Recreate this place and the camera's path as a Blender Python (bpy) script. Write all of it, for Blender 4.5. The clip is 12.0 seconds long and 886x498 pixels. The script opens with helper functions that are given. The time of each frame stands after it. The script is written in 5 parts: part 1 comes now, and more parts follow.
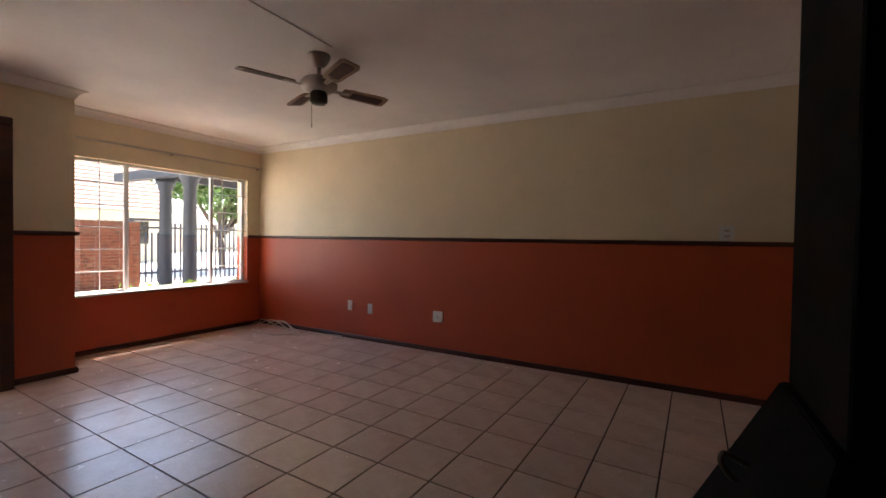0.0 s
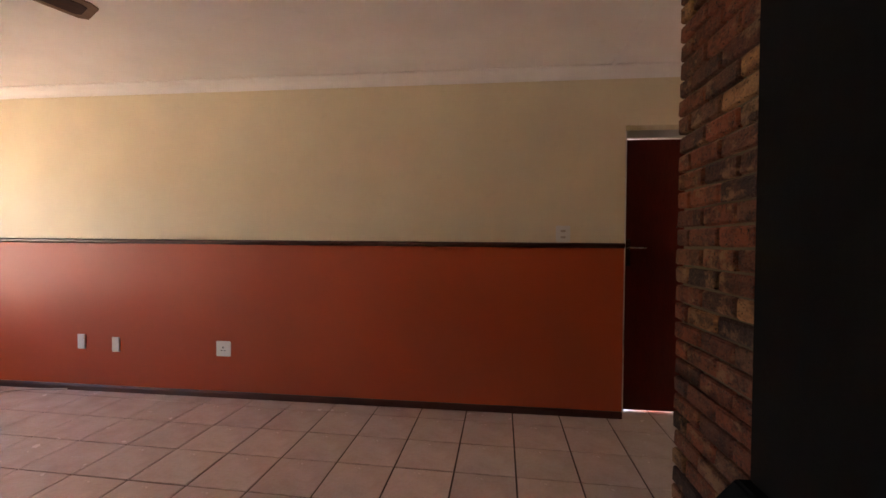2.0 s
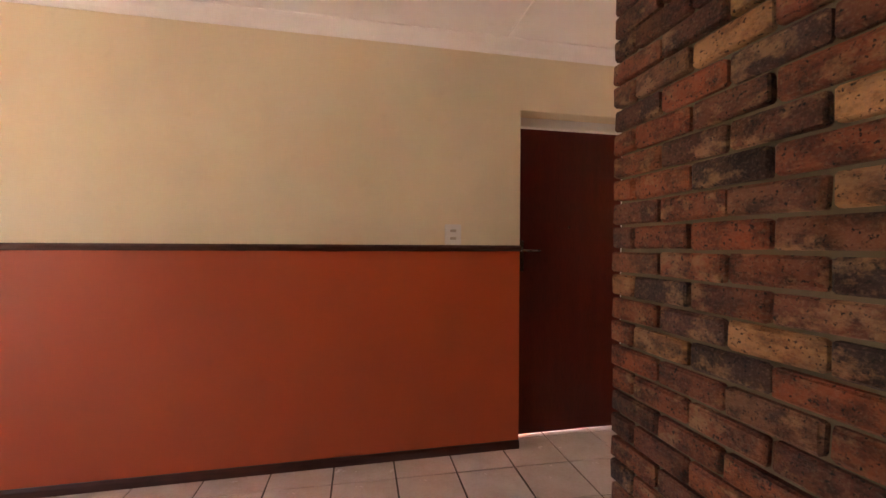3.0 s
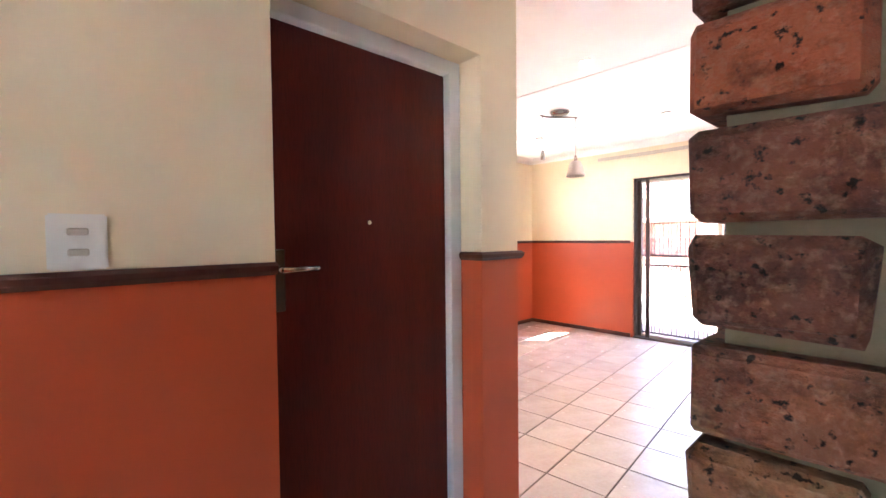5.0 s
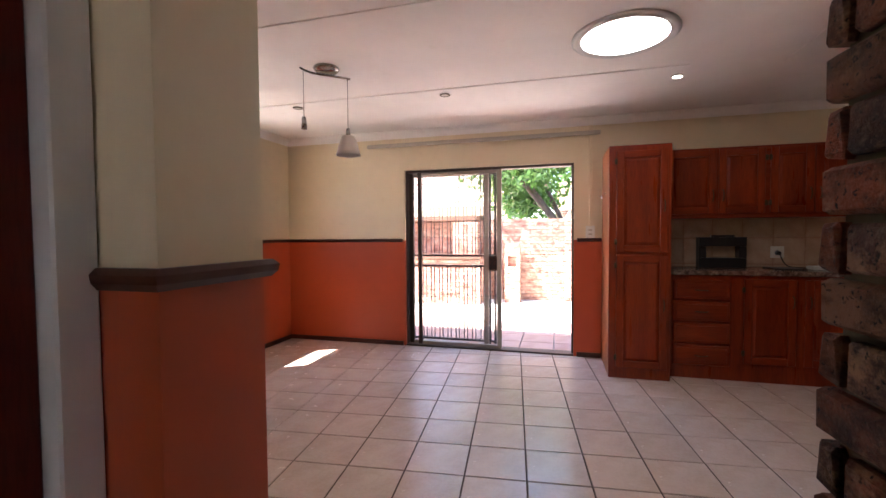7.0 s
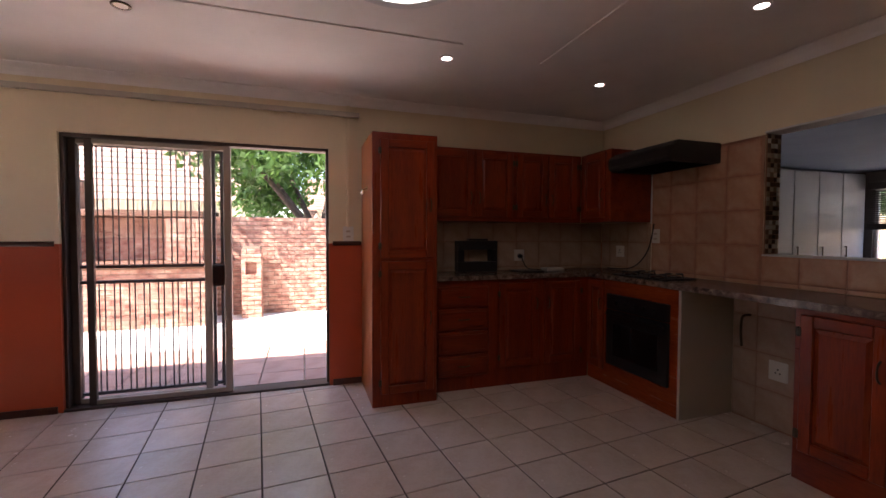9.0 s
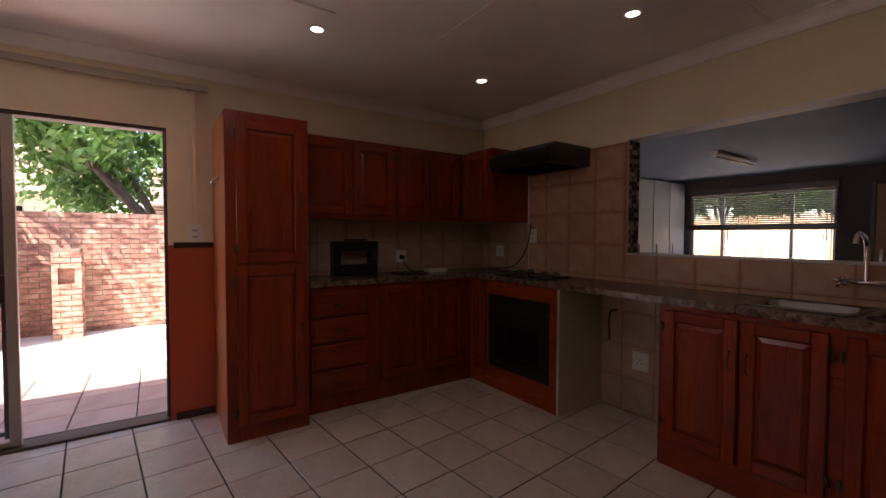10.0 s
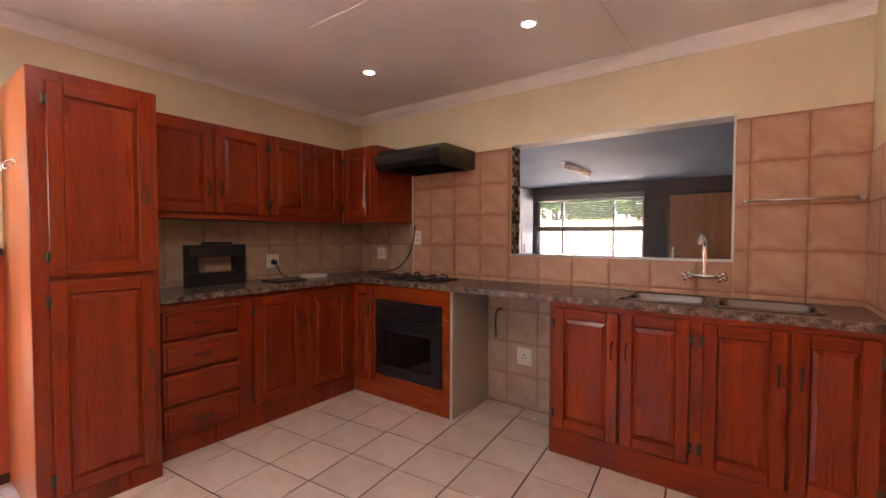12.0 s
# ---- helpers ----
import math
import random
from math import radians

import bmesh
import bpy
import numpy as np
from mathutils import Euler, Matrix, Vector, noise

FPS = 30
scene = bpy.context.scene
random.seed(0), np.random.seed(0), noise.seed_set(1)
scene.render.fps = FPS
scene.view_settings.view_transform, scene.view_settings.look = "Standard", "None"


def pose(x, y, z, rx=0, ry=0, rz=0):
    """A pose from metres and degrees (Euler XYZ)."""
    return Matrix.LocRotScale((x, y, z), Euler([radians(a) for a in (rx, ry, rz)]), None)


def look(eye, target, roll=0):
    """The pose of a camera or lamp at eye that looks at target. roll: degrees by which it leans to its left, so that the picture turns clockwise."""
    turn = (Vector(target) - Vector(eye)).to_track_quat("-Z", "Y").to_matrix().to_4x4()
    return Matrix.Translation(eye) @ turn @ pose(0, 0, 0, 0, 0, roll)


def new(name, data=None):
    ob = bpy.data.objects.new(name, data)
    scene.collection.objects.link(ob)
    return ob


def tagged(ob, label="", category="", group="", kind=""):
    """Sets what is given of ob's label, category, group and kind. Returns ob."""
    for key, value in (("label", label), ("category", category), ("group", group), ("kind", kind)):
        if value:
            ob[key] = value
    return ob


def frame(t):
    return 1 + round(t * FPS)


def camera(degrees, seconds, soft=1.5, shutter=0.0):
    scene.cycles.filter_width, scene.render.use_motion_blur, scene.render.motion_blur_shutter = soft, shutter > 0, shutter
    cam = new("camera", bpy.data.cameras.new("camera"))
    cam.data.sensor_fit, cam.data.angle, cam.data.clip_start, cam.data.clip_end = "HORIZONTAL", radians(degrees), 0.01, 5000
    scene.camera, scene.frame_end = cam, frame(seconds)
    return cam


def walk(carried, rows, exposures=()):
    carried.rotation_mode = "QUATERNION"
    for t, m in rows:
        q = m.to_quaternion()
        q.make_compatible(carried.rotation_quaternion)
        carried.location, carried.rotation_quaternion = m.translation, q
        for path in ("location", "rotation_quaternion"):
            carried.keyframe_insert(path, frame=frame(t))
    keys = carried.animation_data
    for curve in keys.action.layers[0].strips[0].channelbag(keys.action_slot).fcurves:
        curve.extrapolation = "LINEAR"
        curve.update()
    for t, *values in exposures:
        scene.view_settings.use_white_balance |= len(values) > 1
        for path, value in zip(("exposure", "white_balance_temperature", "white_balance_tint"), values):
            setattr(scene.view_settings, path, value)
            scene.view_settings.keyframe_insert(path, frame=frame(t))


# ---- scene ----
cam = camera(92.6, 12.0)
PATH = [
    (0, (-0.729, -3.957, 1.214), (-1.708, -2.214, 1.172), 0.9),
    (0.5, (-0.787, -3.873, 1.214), (-1.608, -2.049, 1.177), 0.9),
    (1, (-0.801, -3.648, 1.239), (-1.488, -1.77, 1.194), 0.5),
    (1.5, (-0.826, -3.374, 1.243), (-1.327, -1.438, 1.194), 0.5),
    (2, (-0.928, -3.093, 1.239), (-1.153, -1.106, 1.204), 0.5),
    (2.5, (-1.019, -2.79, 1.235), (-0.892, -0.794, 1.212), 0.5),
    (2.7, (-1.022, -2.644, 1.233), (-0.767, -0.66, 1.214), 0.5),
    (4.3, (-0.69, -1.552, 1.267), (0.378, 0.139, 1.241), -0.9),
    (4.5, (-0.629, -1.434, 1.27), (0.544, 0.186, 1.247), -0.8),
    (5, (-0.466, -1.194, 1.302), (0.897, 0.269, 1.247), -0.6),
    (5.5, (-0.311, -0.972, 1.293), (1.252, 0.277, 1.238), -0.4),
    (6, (-0.092, -0.821, 1.282), (1.611, 0.229, 1.227), -0.3),
    (6.5, (0.116, -0.716, 1.294), (1.944, 0.095, 1.235), -0.35),
    (6.7, (0.206, -0.666, 1.287), (2.079, 0.031, 1.224), -0.4),
    (8.5, (1.043, -0.509, 1.301), (3.01, -0.86, 1.226), 0.1),
    (9, (1.231, -0.571, 1.292), (3.13, -1.193, 1.227), 0.2),
    (9.5, (1.393, -0.627, 1.295), (3.179, -1.525, 1.229), 0.1),
    (10, (1.496, -0.69, 1.296), (3.147, -1.817, 1.23), 0.2),
    (10.5, (1.573, -0.716, 1.295), (3.076, -2.034, 1.23), 0.2),
    (11, (1.656, -0.713, 1.3), (3.018, -2.176, 1.234), 0.2),
    (11.5, (1.735, -0.67, 1.301), (2.991, -2.226, 1.237), 0.2),
    (12, (1.79, -0.625, 1.307), (2.975, -2.235, 1.245), 0.1),
]
EXPOSURES = [(0, 2.45, 6950, 15), (1.5, 3.05, 7500, 17), (2.5, 3.9, 8100, 22), (4.3, 5.45, 6300, 10), (5.0, 5.3, 5600, 8), (5.5, 4.9, 5600, 8), (6.0, 4.25, 5800, 9),
             (6.5, 3.75, 6000, 12), (8.5, 2.65, 6500, 21), (9.5, 2.2, 6600, 22), (10.0, 2.2, 6800, 23), (10.5, 2.5, 6900, 24), (11.0, 3.35, 7000, 21), (12.0, 4.45, 7000, 21)]
walk(cam, [(t, look(eye, target, roll)) for t, eye, target, roll in PATH], EXPOSURES)

# ---- world and sun ----
SUN_WAY = Vector((0.36, -0.50, -1.0)).normalized()
world = bpy.data.worlds.new("sky")
scene.world = world
world.use_nodes = True
wn = world.node_tree.nodes
sky = wn.new("ShaderNodeTexSky")
sky.sky_type, sky.sun_disc = "NISHITA", False
sky.sun_elevation = math.asin(-SUN_WAY.z)
sky.sun_rotation = math.atan2(-SUN_WAY.x, -SUN_WAY.y)
world.node_tree.links.new(sky.outputs[0], wn["Background"].inputs[0])
wn["Background"].inputs[1].default_value = 0.15
sun_lamp = bpy.data.lights.new("sun", "SUN")
sun_lamp.energy, sun_lamp.angle, sun_lamp.color = 5.0, radians(0.5), (1.0, 0.95, 0.87)
sun_ob = new("sun", sun_lamp)
sun_ob.rotation_euler = SUN_WAY.to_track_quat("-Z", "Y").to_euler()

# ---- plan ----
CEIL = 2.46
DADO = 1.22
XW = 4.95      # wall with the sliding door, inner face
YS = -3.55     # wall with the hatch, kitchen face
YN = 2.62      # north wall of the dining area
XL = -5.93     # window wall of the living room
XB = -0.098     # brick face in the living room
YB = -1.08     # brick end face
XK = 1.335     # kitchen side of the chimney block
SLANT = 0.078    # the brick end runs slightly askew
XP = 1.115       # end of the brick pier beside the kitchen
YE = -6.2      # wall at the back of the living room


# ---- materials ----
def mat(name, color, rough=0.6, metal=0.0):
    m = bpy.data.materials.new(name)
    m.use_nodes = True
    b = m.node_tree.nodes["Principled BSDF"]
    b.inputs["Base Color"].default_value = (*color, 1)
    b.inputs["Roughness"].default_value = rough
    b.inputs["Metallic"].default_value = metal
    return m


def nodes_of(m):
    return m.node_tree.nodes, m.node_tree.links, m.node_tree.nodes["Principled BSDF"]


def noise_node(m, scale, detail=4.0, stretch=(1, 1, 1), rough=0.55):
    n, l, b = nodes_of(m)
    tc, mp, tx = n.new("ShaderNodeTexCoord"), n.new("ShaderNodeMapping"), n.new("ShaderNodeTexNoise")
    mp.inputs["Scale"].default_value = stretch
    tx.inputs["Scale"].default_value, tx.inputs["Detail"].default_value = scale, detail
    tx.inputs["Roughness"].default_value = rough
    l.new(tc.outputs["Object"], mp.inputs[0])
    l.new(mp.outputs[0], tx.inputs["Vector"])
    return tx.outputs["Fac"]


def ramp(m, fac, stops):
    n, l, b = nodes_of(m)
    r = n.new("ShaderNodeValToRGB")
    e = r.color_ramp.elements
    while len(e) < len(stops):
        e.new(0.5)
    for el, (p, c) in zip(e, stops):
        el.position, el.color = p, (*c, 1)
    l.new(fac, r.inputs[0])
    return r.outputs[0]


def mixed(m, fac, a, b_, mode="MIX"):
    n, l, b = nodes_of(m)
    x = n.new("ShaderNodeMix")
    x.data_type, x.blend_type = "RGBA", mode
    for sock, v in ((x.inputs[0], fac), (x.inputs[6], a), (x.inputs[7], b_)):
        if isinstance(v, (int, float)):
            sock.default_value = v
        elif isinstance(v, tuple):
            sock.default_value = (*v, 1)
        else:
            l.new(v, sock)
    return x.outputs[2]


def bump(m, height, strength=0.2, distance=0.004):
    n, l, b = nodes_of(m)
    u = n.new("ShaderNodeBump")
    u.inputs["Strength"].default_value, u.inputs["Distance"].default_value = strength, distance
    l.new(height, u.inputs["Height"])
    l.new(u.outputs[0], b.inputs["Normal"])


def rough_from(m, fac, lo, hi):
    n, l, b = nodes_of(m)
    r = n.new("ShaderNodeMapRange")
    r.inputs[3].default_value, r.inputs[4].default_value = lo, hi
    l.new(fac, r.inputs[0])
    l.new(r.outputs[0], b.inputs["Roughness"])


def random_of(m):
    n, l, b = nodes_of(m)
    return n.new("ShaderNodeObjectInfo").outputs["Random"]


def shade(c, k):
    return tuple(v * k for v in c)


def paint(name, color, rough=0.5, grain=55, depth=0.12):
    m = mat(name, color, rough)
    n, l, b = nodes_of(m)
    big = noise_node(m, 1.3, 5)
    c = ramp(m, big, [(0.3, shade(color, 0.9)), (0.7, shade(color, 1.04))])
    spots = ramp(m, noise_node(m, 9, 6), [(0.62, (1, 1, 1)), (0.8, (0.88, 0.86, 0.83))])
    l.new(mixed(m, 0.5, c, spots, "MULTIPLY"), b.inputs["Base Color"])
    rough_from(m, noise_node(m, 4, 3), rough - 0.08, rough + 0.12)
    bump(m, noise_node(m, grain, 4), depth, 0.004)
    return m


def wood(name, dark, light, rough=0.3, along="z", scale=9):
    m = mat(name, light, rough)
    n, l, b = nodes_of(m)
    st = {"x": (0.09, 1, 1), "y": (1, 0.09, 1), "z": (1, 1, 0.09)}[along]
    grain = noise_node(m, scale, 7, st, 0.65)
    c = ramp(m, grain, [(0.28, dark), (0.52, tuple((p + q) / 2 for p, q in zip(dark, light))), (0.75, light)])
    pores = ramp(m, noise_node(m, scale * 12, 3, st), [(0.35, (0.72, 0.66, 0.62)), (0.55, (1, 1, 1))])
    blot = ramp(m, noise_node(m, 1.6, 2), [(0.3, (0.86, 0.82, 0.80)), (0.7, (1.0, 1.0, 1.0))])
    c = mixed(m, 0.75, c, pores, "MULTIPLY")
    l.new(mixed(m, 0.8, c, blot, "MULTIPLY"), b.inputs["Base Color"])
    rough_from(m, noise_node(m, 30, 3, st), rough - 0.02, rough + 0.05)
    bump(m, grain, 0.08, 0.003)
    return m


def tile_mat(name, body, edge, vein, rough=0.28, variation=0.12, scale=5.0):
    m = mat(name, body, rough)
    n, l, b = nodes_of(m)
    cloud = noise_node(m, scale, 6)
    c = ramp(m, cloud, [(0.3, vein), (0.5, body), (0.75, edge)])
    r = ramp(m, random_of(m), [(0, shade((1, 1, 1), 1 - variation)), (1, (1, 1, 1))])
    c = mixed(m, 1.0, c, r, "MULTIPLY")
    fine = ramp(m, noise_node(m, 60, 3), [(0.35, (0.9, 0.87, 0.84)), (0.6, (1, 1, 1))])
    l.new(mixed(m, 0.5, c, fine, "MULTIPLY"), b.inputs["Base Color"])
    rough_from(m, noise_node(m, 11, 4), rough - 0.02, rough + 0.06)
    bump(m, noise_node(m, 16, 5), 0.15, 0.004)
    return m


def rust_edge(m, strength, color):
    """A tile glaze that burns to rust along the four edges of each tile."""
    n, l, b = nodes_of(m)
    tc, sep = n.new("ShaderNodeTexCoord"), n.new("ShaderNodeSeparateXYZ")
    l.new(tc.outputs["Generated"], sep.inputs[0])
    near = []
    for k in (0, 2):
        c, d = n.new("ShaderNodeMath"), n.new("ShaderNodeMath")
        c.operation, d.operation = "SUBTRACT", "ABSOLUTE"
        c.inputs[1].default_value = 0.5
        l.new(sep.outputs[k], c.inputs[0])
        l.new(c.outputs[0], d.inputs[0])
        near.append(d.outputs[0])
    top, add = n.new("ShaderNodeMath"), n.new("ShaderNodeMath")
    top.operation = "MAXIMUM"
    l.new(near[0], top.inputs[0])
    l.new(near[1], top.inputs[1])
    sway = n.new("ShaderNodeMath")
    sway.operation, sway.inputs[1].default_value, sway.inputs[2].default_value = "MULTIPLY_ADD", 0.30, -0.15
    l.new(noise_node(m, 9, 4), sway.inputs[0])
    l.new(top.outputs[0], add.inputs[0])
    l.new(sway.outputs[0], add.inputs[1])
    fac = ramp(m, add.outputs[0], [(0.42, (0, 0, 0)), (0.53, (strength, strength, strength))])
    old = b.inputs["Base Color"].links[0].from_socket
    l.new(mixed(m, fac, old, color), b.inputs["Base Color"])


def brick_mat(name, stops):
    m = mat(name, (0.2, 0.07, 0.04), 0.88)
    n, l, b = nodes_of(m)
    rand = random_of(m)
    shift = n.new("ShaderNodeMath")
    shift.operation = "MULTIPLY"
    shift.inputs[1].default_value = 37.0
    l.new(rand, shift.inputs[0])

    def own(scale, detail, stretch=(1, 1, 1), rough=0.6):
        fac = noise_node(m, scale, detail, stretch, rough)
        mp = fac.node.inputs["Vector"].links[0].from_node
        l.new(shift.outputs[0], mp.inputs["Location"])
        return fac
    c = ramp(m, rand, stops)
    burn = ramp(m, own(11, 7, (1, 1, 1.5), 0.7), [(0.36, (0.16, 0.12, 0.12)), (0.47, (0.62, 0.52, 0.48)), (0.56, (1.1, 1.0, 0.95))])
    c = mixed(m, 0.9, c, burn, "MULTIPLY")
    buff = ramp(m, own(7, 6, (1, 1, 1.4), 0.7), [(0.54, (0, 0, 0)), (0.64, (0.8, 0.8, 0.8))])
    c = mixed(m, buff, c, (0.27, 0.15, 0.075))
    dust = ramp(m, own(130, 3), [(0.5, (0, 0, 0)), (0.75, (0.35, 0.35, 0.35))])
    c = mixed(m, dust, c, (0.24, 0.16, 0.11))
    hole = own(95, 3)
    dots = ramp(m, hole, [(0.33, (0.05, 0.04, 0.04)), (0.41, (1, 1, 1))])
    l.new(mixed(m, 1.0, c, dots, "MULTIPLY"), b.inputs["Base Color"])
    bump(m, own(60, 6, (1, 1, 1), 0.7), 0.9, 0.008)
    return m


CREAM = paint("cream_paint", (0.80, 0.67, 0.46), 0.55)
ORANGE = paint("orange_paint", (0.48, 0.078, 0.022), 0.45)
WHITE = paint("white_ceiling", (0.90, 0.84, 0.80), 0.7, 120, 0.06)
GLOSS_WHITE = paint("white_gloss", (0.72, 0.70, 0.68), 0.3)
PLASTER = paint("outside_plaster", (0.62, 0.55, 0.42), 0.8)
# far room's ceiling: its dim bluish light is put into the paint colour
DIM_CEILING = paint("dimmed_ceiling", (0.24, 0.30, 0.40), 0.7)
CABINET = wood("cabinet_wood", (0.18, 0.016, 0.003), (0.34, 0.046, 0.006), 0.27)
CABINET_X = wood("cabinet_wood_level", (0.18, 0.016, 0.003), (0.34, 0.046, 0.006), 0.27, "x")
OVEN_WOOD = wood("oven_wood", (0.24, 0.034, 0.007), (0.42, 0.078, 0.015), 0.25, "x")
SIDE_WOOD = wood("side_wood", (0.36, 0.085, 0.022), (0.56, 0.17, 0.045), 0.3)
DOOR_WOOD = wood("door_wood", (0.09, 0.009, 0.004), (0.125, 0.014, 0.006), 0.42, "z", 14)
DOOR_WOOD.node_tree.nodes["Principled BSDF"].inputs["Specular IOR Level"].default_value = 0.25
for m_ in (CABINET, CABINET_X, OVEN_WOOD, SIDE_WOOD):
    varnish = m_.node_tree.nodes["Principled BSDF"]
    varnish.inputs["Coat Weight"].default_value, varnish.inputs["Coat Roughness"].default_value = 0.15, 0.14
    varnish.inputs["Specular IOR Level"].default_value = 0.32
PLAIN_DOOR = wood("plain_door", (0.24, 0.09, 0.03), (0.36, 0.15, 0.055), 0.45)
RAIL_WOOD = wood("rail_wood", (0.045, 0.012, 0.008), (0.11, 0.03, 0.015), 0.35, "x")
FLOOR_TILE = tile_mat("floor_tile", (0.72, 0.585, 0.49), (0.78, 0.66, 0.57), (0.64, 0.50, 0.41), 0.24)
WALL_TILE = tile_mat("wall_tile", (0.58, 0.33, 0.21), (0.64, 0.41, 0.28), (0.50, 0.25, 0.145), 0.3, 0.15, 6.5)
PALE_TILE = tile_mat("pale_wall_tile", (0.47, 0.33, 0.23), (0.53, 0.40, 0.29), (0.40, 0.26, 0.17), 0.3, 0.08, 6)
FLOOR_TILE.node_tree.nodes["Principled BSDF"].inputs["Specular IOR Level"].default_value = 0.9
rust_edge(WALL_TILE, 0.75, (0.38, 0.125, 0.06))
rust_edge(PALE_TILE, 0.4, (0.32, 0.17, 0.10))
PATIO_TILE = tile_mat("patio_tile", (0.46, 0.28, 0.22), (0.52, 0.34, 0.27), (0.38, 0.21, 0.16), 0.7, 0.25)
GROUT = paint("grout", (0.075, 0.048, 0.036), 0.9)
TILE_GROUT = paint("wall_grout", (0.36, 0.19, 0.12), 0.9)
MORTAR = paint("mortar", (0.12, 0.096, 0.058), 0.95, 90, 0.5)
PALE_MORTAR = paint("pale_mortar", (0.20, 0.14, 0.10), 0.95, 90, 0.4)
BRICK = brick_mat("face_brick", [(0, (0.03, 0.016, 0.014)), (0.28, (0.11, 0.038, 0.02)), (0.55, (0.21, 0.058, 0.023)), (0.82, (0.13, 0.058, 0.032)), (1, (0.38, 0.21, 0.09))])
GARDEN_BRICK = brick_mat("garden_brick", [(0, (0.36, 0.17, 0.11)), (0.5, (0.44, 0.24, 0.16)), (1, (0.52, 0.33, 0.22))])
STEEL = mat("brushed_steel", (0.33, 0.32, 0.31), 0.24, 1.0)
CHROME = mat("chrome", (0.75, 0.75, 0.76), 0.1, 1.0)
DARK_METAL = mat("aged_brass", (0.10, 0.075, 0.05), 0.4, 0.9)
ALU = mat("grey_aluminium", (0.40, 0.34, 0.29), 0.42, 0.5)
BRONZE = mat("dark_bronze_aluminium", (0.085, 0.06, 0.05), 0.45, 0.4)
BAR = paint("dark_bar_paint", (0.045, 0.04, 0.045), 0.45)
CHAR = paint("charcoal_steel", (0.004, 0.0045, 0.005), 0.75)
CHAR.node_tree.nodes["Principled BSDF"].inputs["Specular IOR Level"].default_value = 0.12
BLACK = mat("black_plastic", (0.012, 0.011, 0.012), 0.35)
OVEN_GLASS = mat("oven_glass", (0.006, 0.006, 0.007), 0.06)
PLASTIC = mat("white_plastic", (0.75, 0.72, 0.66), 0.35)
PANEL_WHITE = paint("pale_board", (0.52, 0.45, 0.36), 0.5)
COLUMN = paint("grey_column_paint", (0.022, 0.027, 0.036), 0.6)
FENCE = paint("blue_grey_fence", (0.02, 0.027, 0.045), 0.5)
FAN_METAL = mat("cream_fan_metal", (0.50, 0.44, 0.37), 0.3, 0.5)
FAN_BLADE = wood("fan_blade", (0.26, 0.16, 0.10), (0.40, 0.27, 0.17), 0.4, "x")
CANE = wood("fan_cane", (0.05, 0.022, 0.015), (0.09, 0.04, 0.025), 0.6, "x", 40)
CONCRETE = paint("pale_paving", (0.74, 0.70, 0.63), 0.9, 30, 0.4)
BARK = wood("bark", (0.05, 0.035, 0.025), (0.13, 0.09, 0.065), 0.9)
ROOF = paint("roof_tiles", (0.34, 0.21, 0.16), 0.8)
BARK_SLAB = wood("brown_slab", (0.10, 0.045, 0.025), (0.20, 0.09, 0.05), 0.7, "y")
REED = wood("reed", (0.40, 0.27, 0.15), (0.62, 0.46, 0.28), 0.8)
BLIND = wood("dark_blind", (0.02, 0.011, 0.008), (0.04, 0.022, 0.014), 0.4, "x")
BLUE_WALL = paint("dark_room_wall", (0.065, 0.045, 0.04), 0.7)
# white of the far cupboards, greyed in colour to stand for their dim light
LOCKER = paint("dimmed_white_board", (0.46, 0.47, 0.50), 0.4)


def stone_top():
    m = mat("mottled_counter", (0.2, 0.14, 0.1), 0.22)
    n, l, b = nodes_of(m)
    a = ramp(m, noise_node(m, 26, 6), [(0.3, (0.05, 0.03, 0.025)), (0.48, (0.17, 0.11, 0.085)), (0.62, (0.30, 0.22, 0.17)), (0.8, (0.42, 0.34, 0.28))])
    k = ramp(m, noise_node(m, 110, 3), [(0.38, (0.45, 0.4, 0.38)), (0.55, (1, 1, 1))])
    l.new(mixed(m, 0.8, a, k, "MULTIPLY"), b.inputs["Base Color"])
    return m


def glass(name="clear_glass"):
    m = mat(name, (0.95, 0.97, 0.97), 0.02)
    n, l, b = nodes_of(m)
    tr, mx, gl = n.new("ShaderNodeBsdfTransparent"), n.new("ShaderNodeMixShader"), n.new("ShaderNodeBsdfGlossy")
    gl.inputs["Roughness"].default_value = 0.02
    mx.inputs[0].default_value = 0.06
    l.new(tr.outputs[0], mx.inputs[1])
    l.new(gl.outputs[0], mx.inputs[2])
    l.new(mx.outputs[0], n["Material Output"].inputs[0])
    return m


def glow(name, color, strength):
    m = mat(name, color, 0.5)
    n, l, b = nodes_of(m)
    b.inputs["Emission Color"].default_value = (*color, 1)
    b.inputs["Emission Strength"].default_value = strength
    return m


def leaf_mat(name, a, c):
    m = mat(name, a, 0.55)
    n, l, b = nodes_of(m)
    l.new(ramp(m, noise_node(m, 2.5, 4), [(0.3, a), (0.7, c)]), b.inputs["Base Color"])
    tl, ad = n.new("ShaderNodeBsdfTranslucent"), n.new("ShaderNodeMixShader")
    tl.inputs[0].default_value = (*c, 1)
    ad.inputs[0].default_value = 0.35
    l.new(b.outputs[0], ad.inputs[1])
    l.new(tl.outputs[0], ad.inputs[2])
    l.new(ad.outputs[0], n["Material Output"].inputs[0])
    return m


